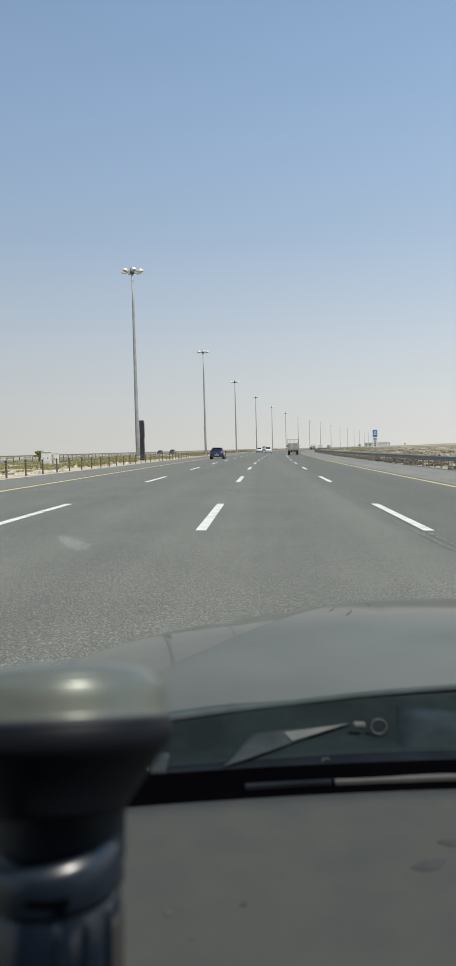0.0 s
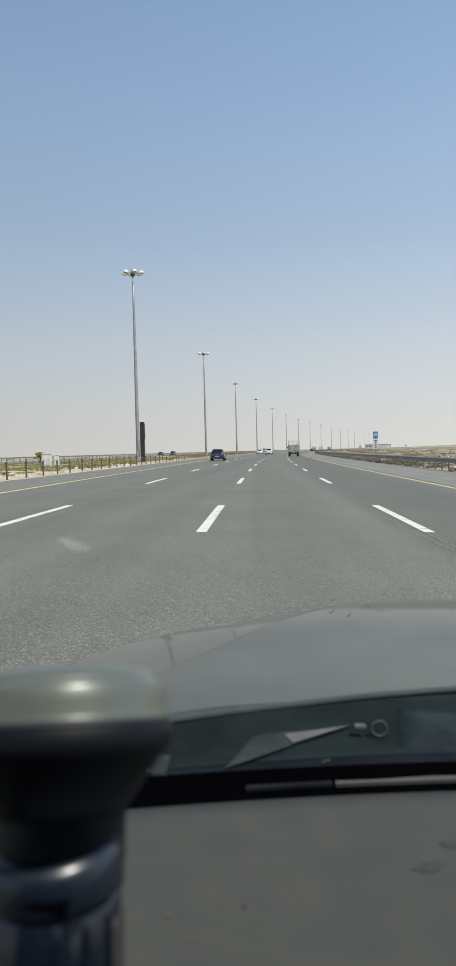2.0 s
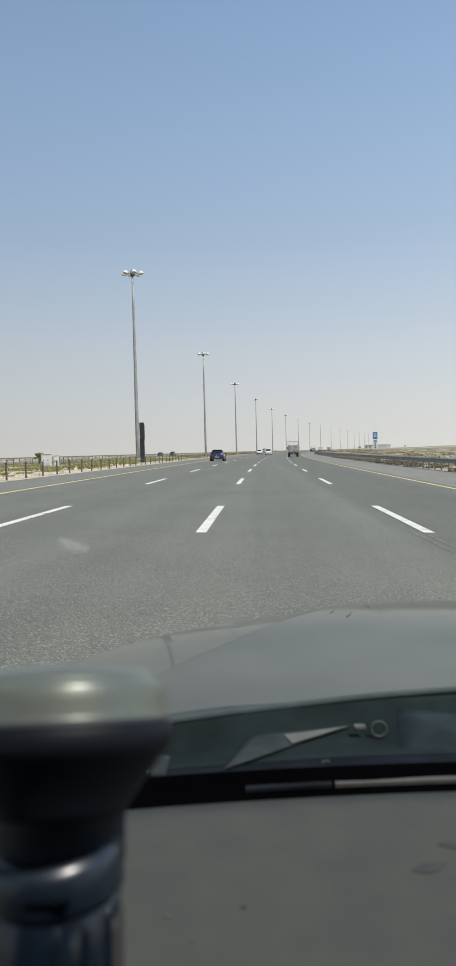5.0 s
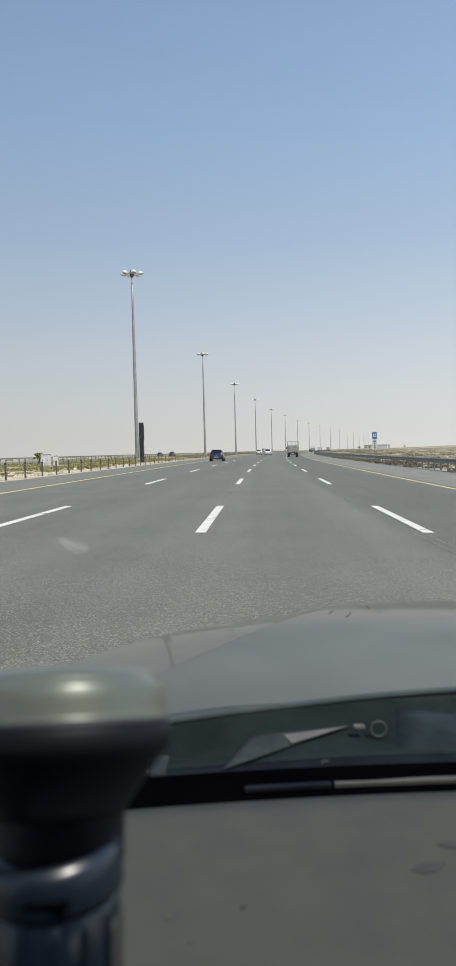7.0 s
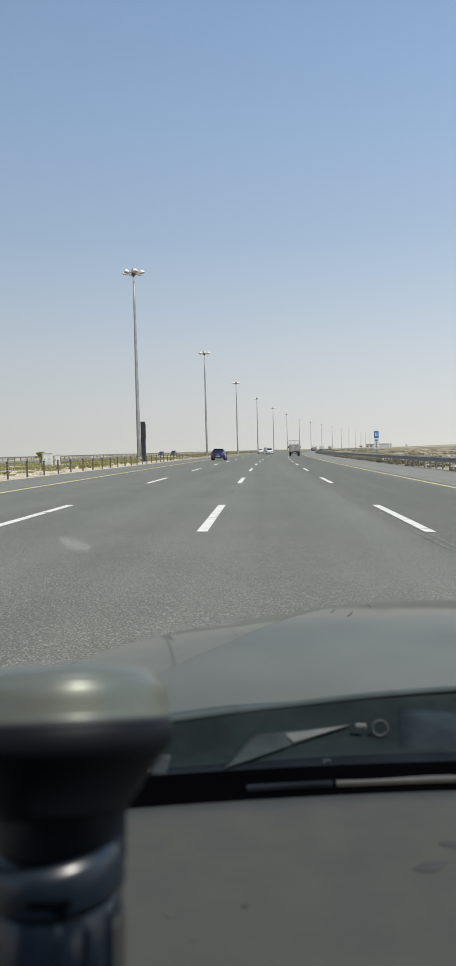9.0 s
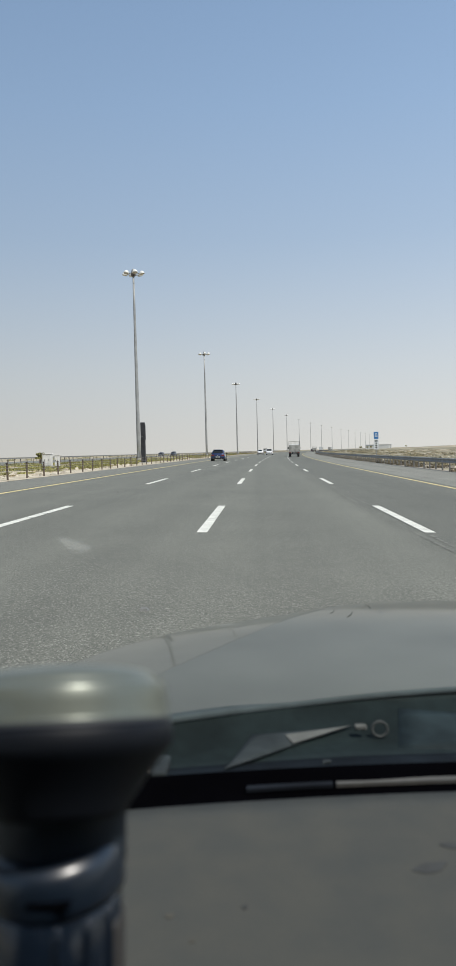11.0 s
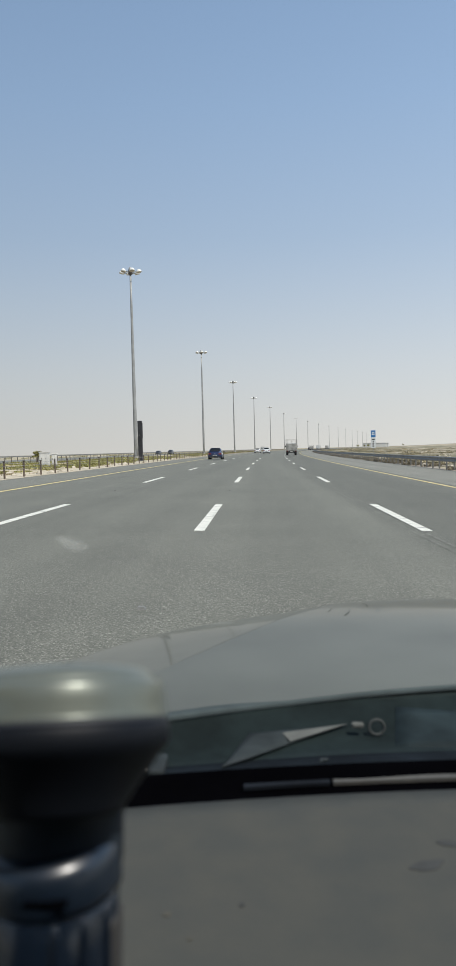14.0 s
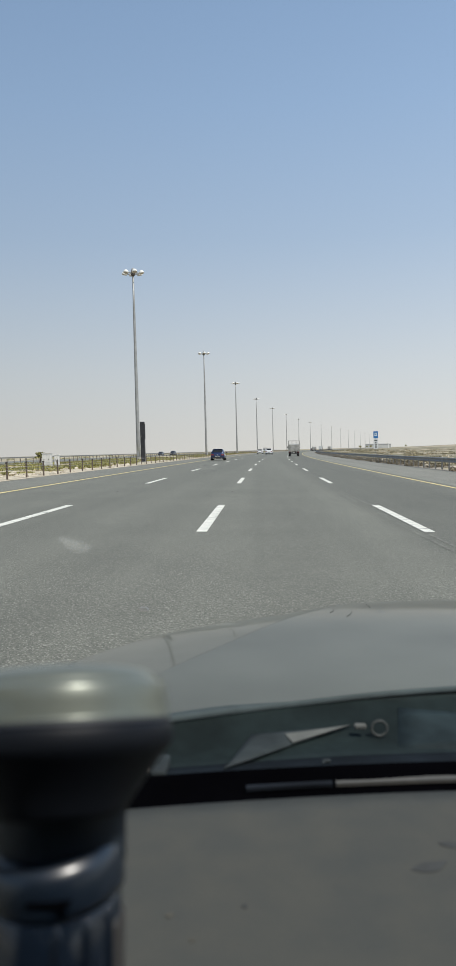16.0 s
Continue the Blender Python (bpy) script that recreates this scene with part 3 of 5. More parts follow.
def cabinet(m, label, w=0.9, h=1.5, d=0.6):
    t = thing("utility_cabinet", label, "electrical cabinet", m, "utility cabinets")
    bm = bmesh.new()
    box(bm, -w / 2, w / 2, -d / 2, d / 2, 0.1, h, 0.03, 2)
    part("body", bm, M_CABINET, t)
    bm = bmesh.new()
    box(bm, -w / 2 - 0.05, w / 2 + 0.05, -d / 2 - 0.05, d / 2 + 0.05, h, h + 0.07, 0.02)
    part("roof_cover", bm, M_CABINET, t)
    for x in (-w / 4, w / 4):
        bm = bmesh.new()
        box(bm, x - w / 4 + 0.03, x + w / 4 - 0.03, -d / 2 - 0.02, -d / 2 + 0.01, 0.2, h - 0.08, 0.008)
        door = part("door", bm, M_CABINET, t)
        bm = bmesh.new()
        box(bm, x - 0.02, x + 0.02, -d / 2 - 0.05, -d / 2 - 0.02, h * 0.5, h * 0.5 + 0.14, 0.005)
        part("handle", bm, M_PLASTIC, door)
    bm = bmesh.new()
    box(bm, -w / 2 - 0.08, w / 2 + 0.08, -d / 2 - 0.08, d / 2 + 0.08, -0.25, 0.1)
    part("plinth", bm, M_CONCRETE, t)


def road_sign(m):
    t = thing("road_sign", "blue square road sign above a white plate on one pole", "road sign", m)
    bm = bmesh.new()
    tube(bm, (0, 0.05, -0.2), (0, 0.05, 4.9), 0.05, n=10)
    part("pole", bm, M_GALV, t)
    bm = bmesh.new()
    box(bm, -0.40, 0.40, -0.03, 0.0, 3.75, 4.95, 0.01)
    blue = part("blue_panel", bm, M_BLUE_SIGN, t, "blue panel with a white arch mark")
    bm = bmesh.new()
    box(bm, -0.26, 0.26, -0.038, -0.03, 4.15, 4.27)
    box(bm, -0.20, -0.10, -0.038, -0.03, 4.27, 4.62)
    box(bm, 0.10, 0.20, -0.038, -0.03, 4.27, 4.62)
    box(bm, -0.20, 0.20, -0.038, -0.03, 4.55, 4.68)
    part("mark", bm, M_WHITE_SIGN, blue)
    bm = bmesh.new()
    box(bm, -0.40, 0.40, -0.03, 0.0, 1.95, 3.70, 0.01)
    white = part("white_panel", bm, M_WHITE_SIGN, t, "white panel with dark unreadable bars")
    for z, w in ((3.4, 0.5), (3.0, 0.22), (2.62, 0.3), (2.25, 0.3)):
        bm = bmesh.new()
        box(bm, -w / 2, w / 2, -0.038, -0.03, z - 0.10, z + 0.10)
        part("bar", bm, M_INK, white)


radar_pillar(at(86, -13.9))
cabinet(at(73, -20.9), "white steel utility cabinet on the median", 0.85, 1.25)
cabinet(at(73.5, -20.1), "smaller white utility cabinet beside a larger one", 0.42, 1.1, 0.45)
road_sign(at(94, 12.9) @ Matrix.Scale(0.70, 4))


# ---- vehicles ----
def loft(bm, sections):
    """Rounded cross sections from back to front: (y, half width at the sill, half width at the top, z low, z high, corner)."""
    rings = []
    for y, w0, w1, z0, z1, c in sections:
        pts = []
        right = [(w0 - c, z0), (w0, z0 + c), (w0, (z0 + z1) / 2), (w1 + (w0 - w1) * 0.25, z1 - c * 1.2), (w1 - c * 0.7, z1 - c * 0.2), (w1 * 0.5, z1)]
        for x, z in right:
            pts.append((x, z))
        for x, z in right[::-1]:
            pts.append((-x, z))
        rings.append([bm.verts.new((x, y, z)) for x, z in pts])
    for a, b in zip(rings, rings[1:]):
        n = len(a)
        for i in range(n):
            bm.faces.new((a[i], a[(i + 1) % n], b[(i + 1) % n], b[i]))
    bm.faces.new(rings[0][::-1]), bm.faces.new(rings[-1])
    bmesh.ops.recalc_face_normals(bm, faces=bm.faces)
    return bm


def wheel(parent, x, y, r, w):
    bm = bmesh.new()
    prof = [(r * 0.62, -w / 2), (r * 0.94, -w / 2), (r, -w * 0.36), (r, w * 0.36), (r * 0.94, w / 2), (r * 0.62, w / 2)]
    lathe(bm, prof, 20)
    bm.transform(pose(0, 0, 0, 0, 90, 0))
    t = part("tyre", bm, M_RUBBER, parent)
    t.matrix_basis = pose(x, y, r)
    bm = bmesh.new()
    lathe(bm, [(r * 0.62, -w * 0.44), (r * 0.60, w * 0.40), (r * 0.5, w * 0.44), (r * 0.12, w * 0.36)], 20)
    side = 1 if x > 0 else -1
    for k in range(5):
        a = 2 * math.pi * k / 5
        tube(bm, (0, 0, w * 0.45), (r * 0.55 * math.cos(a), r * 0.55 * math.sin(a), w * 0.47), 0.035, 0.03, n=6)
    bm.transform(pose(0, 0, 0, 0, 90 * side, 0))
    part("rim", bm, M_RIM, t)


def car(m, paint, label, L=4.25, W=1.79, H=1.46, sedan=False, group="vehicles on the motorway"):
    """A passenger car that heads along its own +y; its foot is the origin."""
    t = thing("car", label, "car", m, group)
    hw, hb = W / 2, 0.60 * H + 0.02
    b = L / 2
    bm = bmesh.new()
    loft(bm, [(-b, hw * 0.80, hw * 0.74, 0.34, hb * 0.82, 0.08), (-b + 0.06, hw * 0.95, hw * 0.86, 0.26, hb * 0.98, 0.12),
              (-b + 0.35, hw, hw * 0.93, 0.22, hb + 0.02, 0.12), (-0.4, hw, hw * 0.94, 0.2, hb, 0.12), (0.55, hw, hw * 0.93, 0.2, hb - 0.02, 0.12),
              (1.0, hw, hw * 0.90, 0.2, hb - 0.05, 0.12), (b - 0.35, hw * 0.97, hw * 0.82, 0.22, hb - 0.19, 0.12), (b - 0.06, hw * 0.86, hw * 0.7, 0.26, hb - 0.30, 0.1),
              (b, hw * 0.72, hw * 0.62, 0.34, hb - 0.36, 0.06)])
    part("body", bm, paint, t, smooth=True)
    back = -b + (0.75 if sedan else 0.22)
    top0 = -b + (1.45 if sedan else 0.62)
    bm = bmesh.new()
    loft(bm, [(back, hw * 0.84, hw * 0.80, hb - 0.08, hb + 0.02, 0.03), (top0, hw * 0.87, hw * 0.70, hb - 0.08, H - 0.04, 0.1), (top0 + 0.5, hw * 0.88, hw * 0.70, hb - 0.08, H, 0.1),
              (0.25, hw * 0.88, hw * 0.69, hb - 0.08, H - 0.02, 0.1), (0.62, hw * 0.87, hw * 0.70, hb - 0.08, H - 0.12, 0.1), (1.22, hw * 0.84, hw * 0.80, hb - 0.08, hb - 0.02, 0.03)])
    part("cabin", bm, paint, t, smooth=True)
    # window panes, laid just proud of the cabin
    zt = H - 0.17
    z0w = hb + 0.06

    def slab(name, pts, parent, material, d=0.012):
        g = bmesh.new()
        vs = [g.verts.new(p) for p in pts]
        g.faces.new(vs)
        return part(name, thick(g, d), material, parent)

    def on_back(f, x, out=0.03):
        y = back + (top0 - back) * f - out
        z = hb + (H - 0.04 - hb) * f + 0.01
        return (x * (0.80 - 0.10 * f) * hw, y, z)
    slab("rear_window", [on_back(0.22, -0.92), on_back(0.22, 0.92), on_back(0.86, 0.88), on_back(0.86, -0.88)], t, M_DARKGLASS)
    for sd in (-1, 1):
        def sidept(y, z):
            f = (z - hb + 0.08) / (H - hb)
            return (sd * hw * (0.885 - 0.15 * f + 0.012), y, z)
        a = [sidept(top0 + 0.12, z0w), sidept(-0.08, z0w), sidept(-0.08, zt), sidept(top0 + 0.3, zt)]
        c = [sidept(0.0, z0w), sidept(0.85, z0w), sidept(0.5, zt), sidept(0.0, zt)]
        slab("side_window", a, t, M_DARKGLASS), slab("side_window", c, t, M_DARKGLASS)
        g = bmesh.new()
        box(g, sd * hw * 0.98 - 0.09 + sd * 0.1, sd * hw * 0.98 + 0.09 + sd * 0.1, 0.62, 0.74, hb - 0.02, hb + 0.14, 0.03, 2)
        part("mirror", g, paint if paint is M_WHITECAR else M_PLASTIC, t)
        g = bmesh.new()
        box(g, sd * hw * 0.72 - 0.19, sd * hw * 0.72 + 0.19, -b - 0.015, -b + 0.16, hb * 0.70, hb * 0.70 + 0.17, 0.03, 2)
        part("tail_light", g, M_REDLAMP, t, "red tail light")
        g = bmesh.new()
        box(g, sd * hw * 0.64 - 0.17, sd * hw * 0.64 + 0.17, b - 0.16, b - 0.02, hb - 0.42, hb - 0.28, 0.03, 2)
        part("headlight", g, M_LAMP_GLASS, t)
        g = bmesh.new()
        tube(g, (sd * hw * 0.55, -b + 0.1, 0.27), (sd * hw * 0.55, -b - 0.03, 0.27), 0.045, n=10)
        part("exhaust_tip", g, M_RIM, t)
        for y in (-b + 0.80, b - 0.85):
            wheel(t, sd * (hw - 0.10), y, 0.325, 0.22)
            g = bmesh.new()
            lathe(g, [(0.37, -0.012), (0.37, 0.012)], 22)
            g.transform(pose(0, 0, 0, 0, 90, 0))
            o = part("wheel_arch", g, M_PLASTIC, t)
            o.matrix_basis = pose(sd * (hw - 0.004), y, 0.34)
    g = bmesh.new()
    box(g, -hw * 0.80, hw * 0.80, -b - 0.02, -b + 0.12, 0.24, 0.40, 0.03, 2)
    part("bumper_insert", g, M_PLASTIC, t)
    g = bmesh.new()
    box(g, -0.26, 0.26, -b - 0.028, -b - 0.012, hb * 0.50, hb * 0.50 + 0.12, 0.004)
    pl = part("plate", g, M_PLATE, t, "pale number plate")
    g = bmesh.new()
    box(g, -0.20, 0.20, -b - 0.032, -b - 0.028, hb * 0.50 + 0.035, hb * 0.50 + 0.085)
    part("bar", g, M_INK, pl)
    g = bmesh.new()
    tube(g, (0, -b - 0.02, hb * 0.80), (0, -b + 0.05, hb * 0.80), 0.06, n=16)
    part("badge", g, M_RIM, t)
    g = bmesh.new()
    box(g, -hw * 0.66, hw * 0.66, top0 - 0.16, top0 + 0.1, H - 0.05, H - 0.015, 0.012)
    part("roof_spoiler", g, paint, t)
    return t


def truck(m, label, W=2.25, L=6.4, group="vehicles on the motorway"):
    t = thing("truck", label, "truck", m, group)
    b, hw = L / 2, W / 2
    g = bmesh.new()
    box(g, -hw, hw, -b, b - 2.0, 0.95, 1.10, 0.02)
    part("bed", g, M_TRUCK, t)
    for sd in (-1, 1):
        g = bmesh.new()
        box(g, sd * hw - 0.04, sd * hw + 0.04, -b, b - 2.0, 1.10, 2.35, 0.01)
        part("side_panel", g, M_TRUCK, t)
        for k in range(6):
            y = -b + 0.05 + k * (L - 2.1) / 5
            g = bmesh.new()
            box(g, sd * hw - 0.035, sd * hw + 0.035, y - 0.035, y + 0.035, 2.35, 3.15)
            part("stake", g, M_TRUCK, t)
        for z in (2.6, 2.86, 3.12):
            g = bmesh.new()
            box(g, sd * hw - 0.02, sd * hw + 0.02, -b, b - 2.0, z - 0.035, z + 0.035)
            part("rail", g, M_TRUCK, t)
        g = bmesh.new()
        box(g, sd * 0.86 - 0.16, sd * 0.86 + 0.16, -b - 0.04, -b + 0.02, 0.78, 0.92, 0.01)
        part("tail_light", g, M_REDLAMP, t, "red tail light")
        for y in (-b + 1.25, b - 1.0):
            wheel(t, sd * (hw - 0.28), y, 0.45, 0.42 if y < 0 else 0.26)
        g = bmesh.new()
        box(g, sd * (hw - 0.3) - 0.24, sd * (hw - 0.3) + 0.24, -b + 0.5, -b + 0.53, 0.28, 0.9)
        part("mud_flap", g, M_PLASTIC, t)
        g = bmesh.new()
        box(g, sd * (hw + 0.12) - 0.08, sd * (hw + 0.12) + 0.08, b - 0.7, b - 0.62, 1.6, 2.0, 0.02)
        part("mirror", g, M_PLASTIC, t)
    g = bmesh.new()
    box(g, -hw + 0.04, hw - 0.04, -b - 0.03, -b + 0.03, 1.12, 2.33, 0.01)
    gate = part("tailgate", g, M_TRUCK, t)
    for x in (-0.75, -0.25, 0.25, 0.75):
        g = bmesh.new()
        box(g, x - 0.03, x + 0.03, -b - 0.055, -b - 0.03, 1.15, 2.3)
        part("rib", g, M_TRUCK, gate)
    for k in range(9):
        x = -hw + 0.06 + k * (W - 0.12) / 8
        g = bmesh.new()
        box(g, x - 0.02, x + 0.02, -b - 0.02, -b + 0.02, 2.35, 3.15)
        part("stake", g, M_TRUCK, t)
    g = bmesh.new()
    box(g, -hw, hw, -b - 0.03, -b + 0.03, 3.08, 3.16)
    part("rail", g, M_TRUCK, t)
    g = bmesh.new()
    box(g, -hw * 0.94, hw * 0.94, b - 1.9, b, 0.6, 2.55, 0.12, 2)
    cab = part("cab", g, M_CAB, t, "white cab")
    g = bmesh.new()
    box(g, -hw * 0.8, hw * 0.8, b - 0.01, b + 0.015, 1.55, 2.3, 0.03)
    part("windscreen", g, M_DARKGLASS, cab)
    g = bmesh.new()
    box(g, -0.95, 0.95, -b - 0.02, -b + 0.1, 0.5, 0.66, 0.02)
    part("bumper", g, M_PLASTIC, t)
    g = bmesh.new()
    box(g, -0.26, 0.26, -b - 0.05, -b - 0.02, 0.70, 0.82)
    part("plate", g, M_PLATE, t)
    g = bmesh.new()
    box(g, -0.45, 0.45, -b + 0.2, b - 0.3, 0.62, 0.93)
    part("chassis", g, M_PLASTIC, t)
    return t


def van(m, label, paint, W=2.3, L=7.5, H=3.2, group="distant traffic"):
    t = thing("box_truck", label, "truck", m, group)
    b, hw = L / 2, W / 2
    g = bmesh.new()
    box(g, -hw, hw, -b, b - 2.0, 0.9, H, 0.04)
    part("cargo_box", g, paint, t)
    g = bmesh.new()
    box(g, -hw * 0.92, hw * 0.92, b - 1.9, b, 0.5, 2.5, 0.12, 2)
    cab = part("cab", g, M_CAB, t)
    g = bmesh.new()
    box(g, -hw * 0.8, hw * 0.8, b - 0.01, b + 0.015, 1.5, 2.25, 0.03)
    part("windscreen", g, M_DARKGLASS, cab)
    for sd in (-1, 1):
        for y in (-b + 1.3, b - 1.0):
            wheel(t, sd * (hw - 0.2), y, 0.45, 0.3)
    g = bmesh.new()
    box(g, -0.45, 0.45, -b + 0.2, b - 0.3, 0.55, 0.9)
    part("chassis", g, M_PLASTIC, t)
    return t


def on_lane(s, off, turn=0.0):
    p = lie(s, off)
    tilt = math.degrees(math.atan(FALL)) if abs(off) < 11 else 0.0
    return pose(p.x, p.y, p.z, 0, tilt if not turn else -tilt, heading(s) + turn)


car(on_lane(98 + 2.1, -6.55), M_BLUE, "deep blue hatchback with dark rear glass in the fast lane")
car(on_lane(217, -2.8), M_WHITECAR, "white sport utility car with dark rear glass", 4.7, 1.9, 1.68)
car(on_lane(244, -6.7), M_WHITECAR, "white saloon car in the fast lane", 4.6, 1.82, 1.46, sedan=True)
car(on_lane(420, -2.7), M_BLACKCAR, "dark saloon car far ahead", 4.6, 1.82, 1.5, sedan=True)
truck(on_lane(161, 4.0), "grey open-bed truck with slatted stake sides")
car(on_lane(312, -46.0, 180), M_BLACKCAR, "dark car on the opposite carriageway", 4.7, 1.88, 1.7)
car(on_lane(306, -49.8, 180), M_BLACKCAR, "black car on the opposite carriageway", 4.5, 1.82, 1.5)
van(on_lane(760, 4.6), "white box truck in the distance", M_CAB)
truck(on_lane(470, 8.0), "dark open-bed truck far ahead on the outer shoulder")
van(on_lane(560, 8.6), "white box truck far ahead near the outer edge", M_CAB)
van(on_lane(690, 8.4), "grey box truck far ahead near the outer edge", M_TRUCK)
car(on_lane(520, 4.6), M_BLACKCAR, "dark car far ahead in the slow lane", 4.7, 1.9, 1.7)
van(on_lane(640, 5.0), "grey box truck in the distance", M_TRUCK)
van(on_lane(840, -46.0, 180), "pale box truck coming on the opposite carriageway", M_CABINET)
van(on_lane(700, -50.0, 180), "grey box truck coming on the opposite carriageway", M_TRUCK)


# ---- scrub, stones, far buildings ----
def clump(verts, faces, p, r, h, n, rng, leaf=1.0):
    """A low bush of small upright leaves round a point."""
    for _ in range(n):
        a, d = rng.uniform(0, 6.283), r * math.sqrt(rng.random())
        z = h * rng.uniform(0.15, 1.0) * (1 - 0.6 * (d / r) ** 2)
        w = leaf * rng.uniform(0.05, 0.11) * (0.6 + r)
        b = rng.uniform(0, 3.14)
        cx, cy = p.x + d * math.cos(a), p.y + d * math.sin(a)
        dx, dy = w * math.cos(b), w * math.sin(b)
        lx, ly = rng.uniform(-1.8, 1.8) * w, rng.uniform(-1.8, 1.8) * w
        i = len(verts)
        verts += [(cx - dx, cy - dy, p.z + z * 0.35 - 0.05), (cx + dx, cy + dy, p.z + z * 0.3 - 0.05), (cx + lx + dx * 0.4, cy + ly + dy * 0.4, p.z + z + 0.5 * w),
                  (cx + lx - dx * 0.5, cy + ly - dy * 0.5, p.z + z * 0.8 + 0.5 * w)]
        faces.append((i, i + 1, i + 2, i + 3))


def scrub(name, label, material, count, zone, size, leaves, seed, leaf=1.0, low=1.0):
    rng = random.Random(seed)
    verts, faces = [], []
    for _ in range(count):
        s, off = zone(rng)
        if noise.noise(Vector((s * 0.03, off * 0.05, seed))) < rng.uniform(-0.5, 0.25):
            continue
        k = rng.uniform(*size)
        clump(verts, faces, lie(s, off), k, low * k * rng.uniform(0.18, 0.42), leaves, rng, leaf)
    me = bpy.data.meshes.new(name)
    me.from_pydata(verts, [], faces)
    me.materials.append(material)
    tagged(new(name, me), label, "scrub", kind="stuff")


def spread(lo, hi, near, far, power=1.6):
    return lambda rng: (near + (far - near) * rng.random() ** power, lo + (hi - lo) * rng.random() ** 1.3)


scrub("median_scrub", "low dry green shrubs on the sandy median", M_BUSH, 820, spread(-14.6, -35, 24, 420), (0.7, 1.9), 170, 3, 0.30, 0.44)
scrub("median_straw", "straw-coloured dry grass tufts on the median", M_STRAW, 360, spread(-13.2, -34, 24, 300), (0.15, 0.5), 70, 4, 0.36, 0.7)
scrub("desert_scrub", "dark dry shrubs scattered over the pale desert", M_DRYBUSH, 4200, spread(15, 330, 30, 900, 1.3), (0.4, 1.3), 60, 5, 0.55, 0.7)
scrub("desert_straw", "straw-coloured dry tufts on the desert sand", M_STRAW, 2200, spread(12.6, 160, 30, 500), (0.2, 0.6), 40, 6, 0.6)
scrub("rail_weeds", "brown dead weeds caught below the guard rail", M_WEED, 1000, spread(11.55, 13.6, 22, 330, 1.4), (0.3, 0.7), 70, 8, 0.5, 1.2)
scrub("far_scrub", "distant scrub beyond the opposite carriageway", M_BUSH, 900, spread(-66, -400, 120, 1200), (0.5, 1.6), 40, 7, 0.7, 0.7)


def stones():
    rng = random.Random(9)
    bm = bmesh.new()
    for _ in range(420):
        side = rng.random() < 0.6
        off = -12.0 - 5 * rng.random() ** 2 if side else 12.0 + 26 * rng.random() ** 1.5
        p = lie(26 + 150 * rng.random() ** 1.3, off)
        k = rng.uniform(0.05, 0.2) * (1 if side else 1.5)
        r = bmesh.ops.create_icosphere(bm, subdivisions=1, radius=k, matrix=Matrix.Translation(p) @ pose(0, 0, 0, rng.uniform(0, 90), 0, rng.uniform(0, 360)) @ Matrix.Diagonal((1.3, 1, 0.6, 1)))
        for v in r["verts"]:
            v.co += 0.25 * k * noise.noise_vector(v.co * 5)
    tagged(part("loose_stones", bm, M_STONE), "pale loose stones along the road edge", "stones", kind="stuff")


stones()


def far_hall(m, label, L, W, H):
    t = thing("building", label, "building", m, "far roadside buildings")
    g = bmesh.new()
    box(g, -L / 2, L / 2, -W / 2, W / 2, -0.5, H)
    part("wall", g, M_CABINET, t)
    g = bmesh.new()
    box(g, -L / 2 - 0.4, L / 2 + 0.4, -W / 2 - 0.4, W / 2 + 0.4, H, H + 0.5)
    part("roof", g, M_CABINET, t)
    g = bmesh.new()
    box(g, -1.2, 1.2, -W / 2 - 0.08, -W / 2 + 0.02, 0, 2.6)
    part("door", g, M_TRUCK, t)


far_hall(at(1180, 26), "long low white building far along the road", 34, 14, 6.0)
far_hall(at(1420, 22), "pale distant roadside building", 22, 12, 6.5)


def far_tree(m, h, seed):
    t = thing("tree", "small dusty green tree far off", "tree", m, "distant trees")
    rng = random.Random(seed)
    g = bmesh.new()
    tube(g, (0, 0, -0.2), (0.1, 0.05, h * 0.45), 0.14, 0.08, n=8)
    for k in range(5):
        a = k * 1.26
        tube(g, (0.08, 0.03, h * 0.38), (h * 0.25 * math.cos(a), h * 0.25 * math.sin(a), h * 0.72), 0.06, 0.02, n=6)
    part("trunk", g, M_POST, t)
    verts, faces = [], []
    for _ in range(26):
        a, d = rng.uniform(0, 6.28), h * 0.38 * rng.random() ** 0.6
        clump(verts, faces, Vector((d * math.cos(a), d * math.sin(a), h * rng.uniform(0.42, 0.85))), h * 0.14, h * 0.16, 26, rng)
    me = bpy.data.meshes.new("crown")
    me.from_pydata(verts, [], faces)
    me.materials.append(M_BUSH)
    o = new("crown", me)
    o.parent = t


for i, (s, off, h) in enumerate(((110, -33, 1.7), (900, 26, 4.0), (960, 34, 4.5), (1050, 22, 4.0), (1350, 62, 5.0))):
    far_tree(at(s, off), h, 20 + i)


# ---- the car that the camera rides in; its frame leans with the crossfall ----
LEAN = pose(0, 0, EYE) @ pose(0, 0, 0, -0.2, math.degrees(math.atan(FALL)), 0) @ pose(0, 0, -EYE)
MID = 0.52                            # the car's middle, to the right of the camera
HORIZON_SEAM = (1.667, 1.95)             # hood and fender's seam, built along the reflected horizon: its place, and how fast it sweeps back


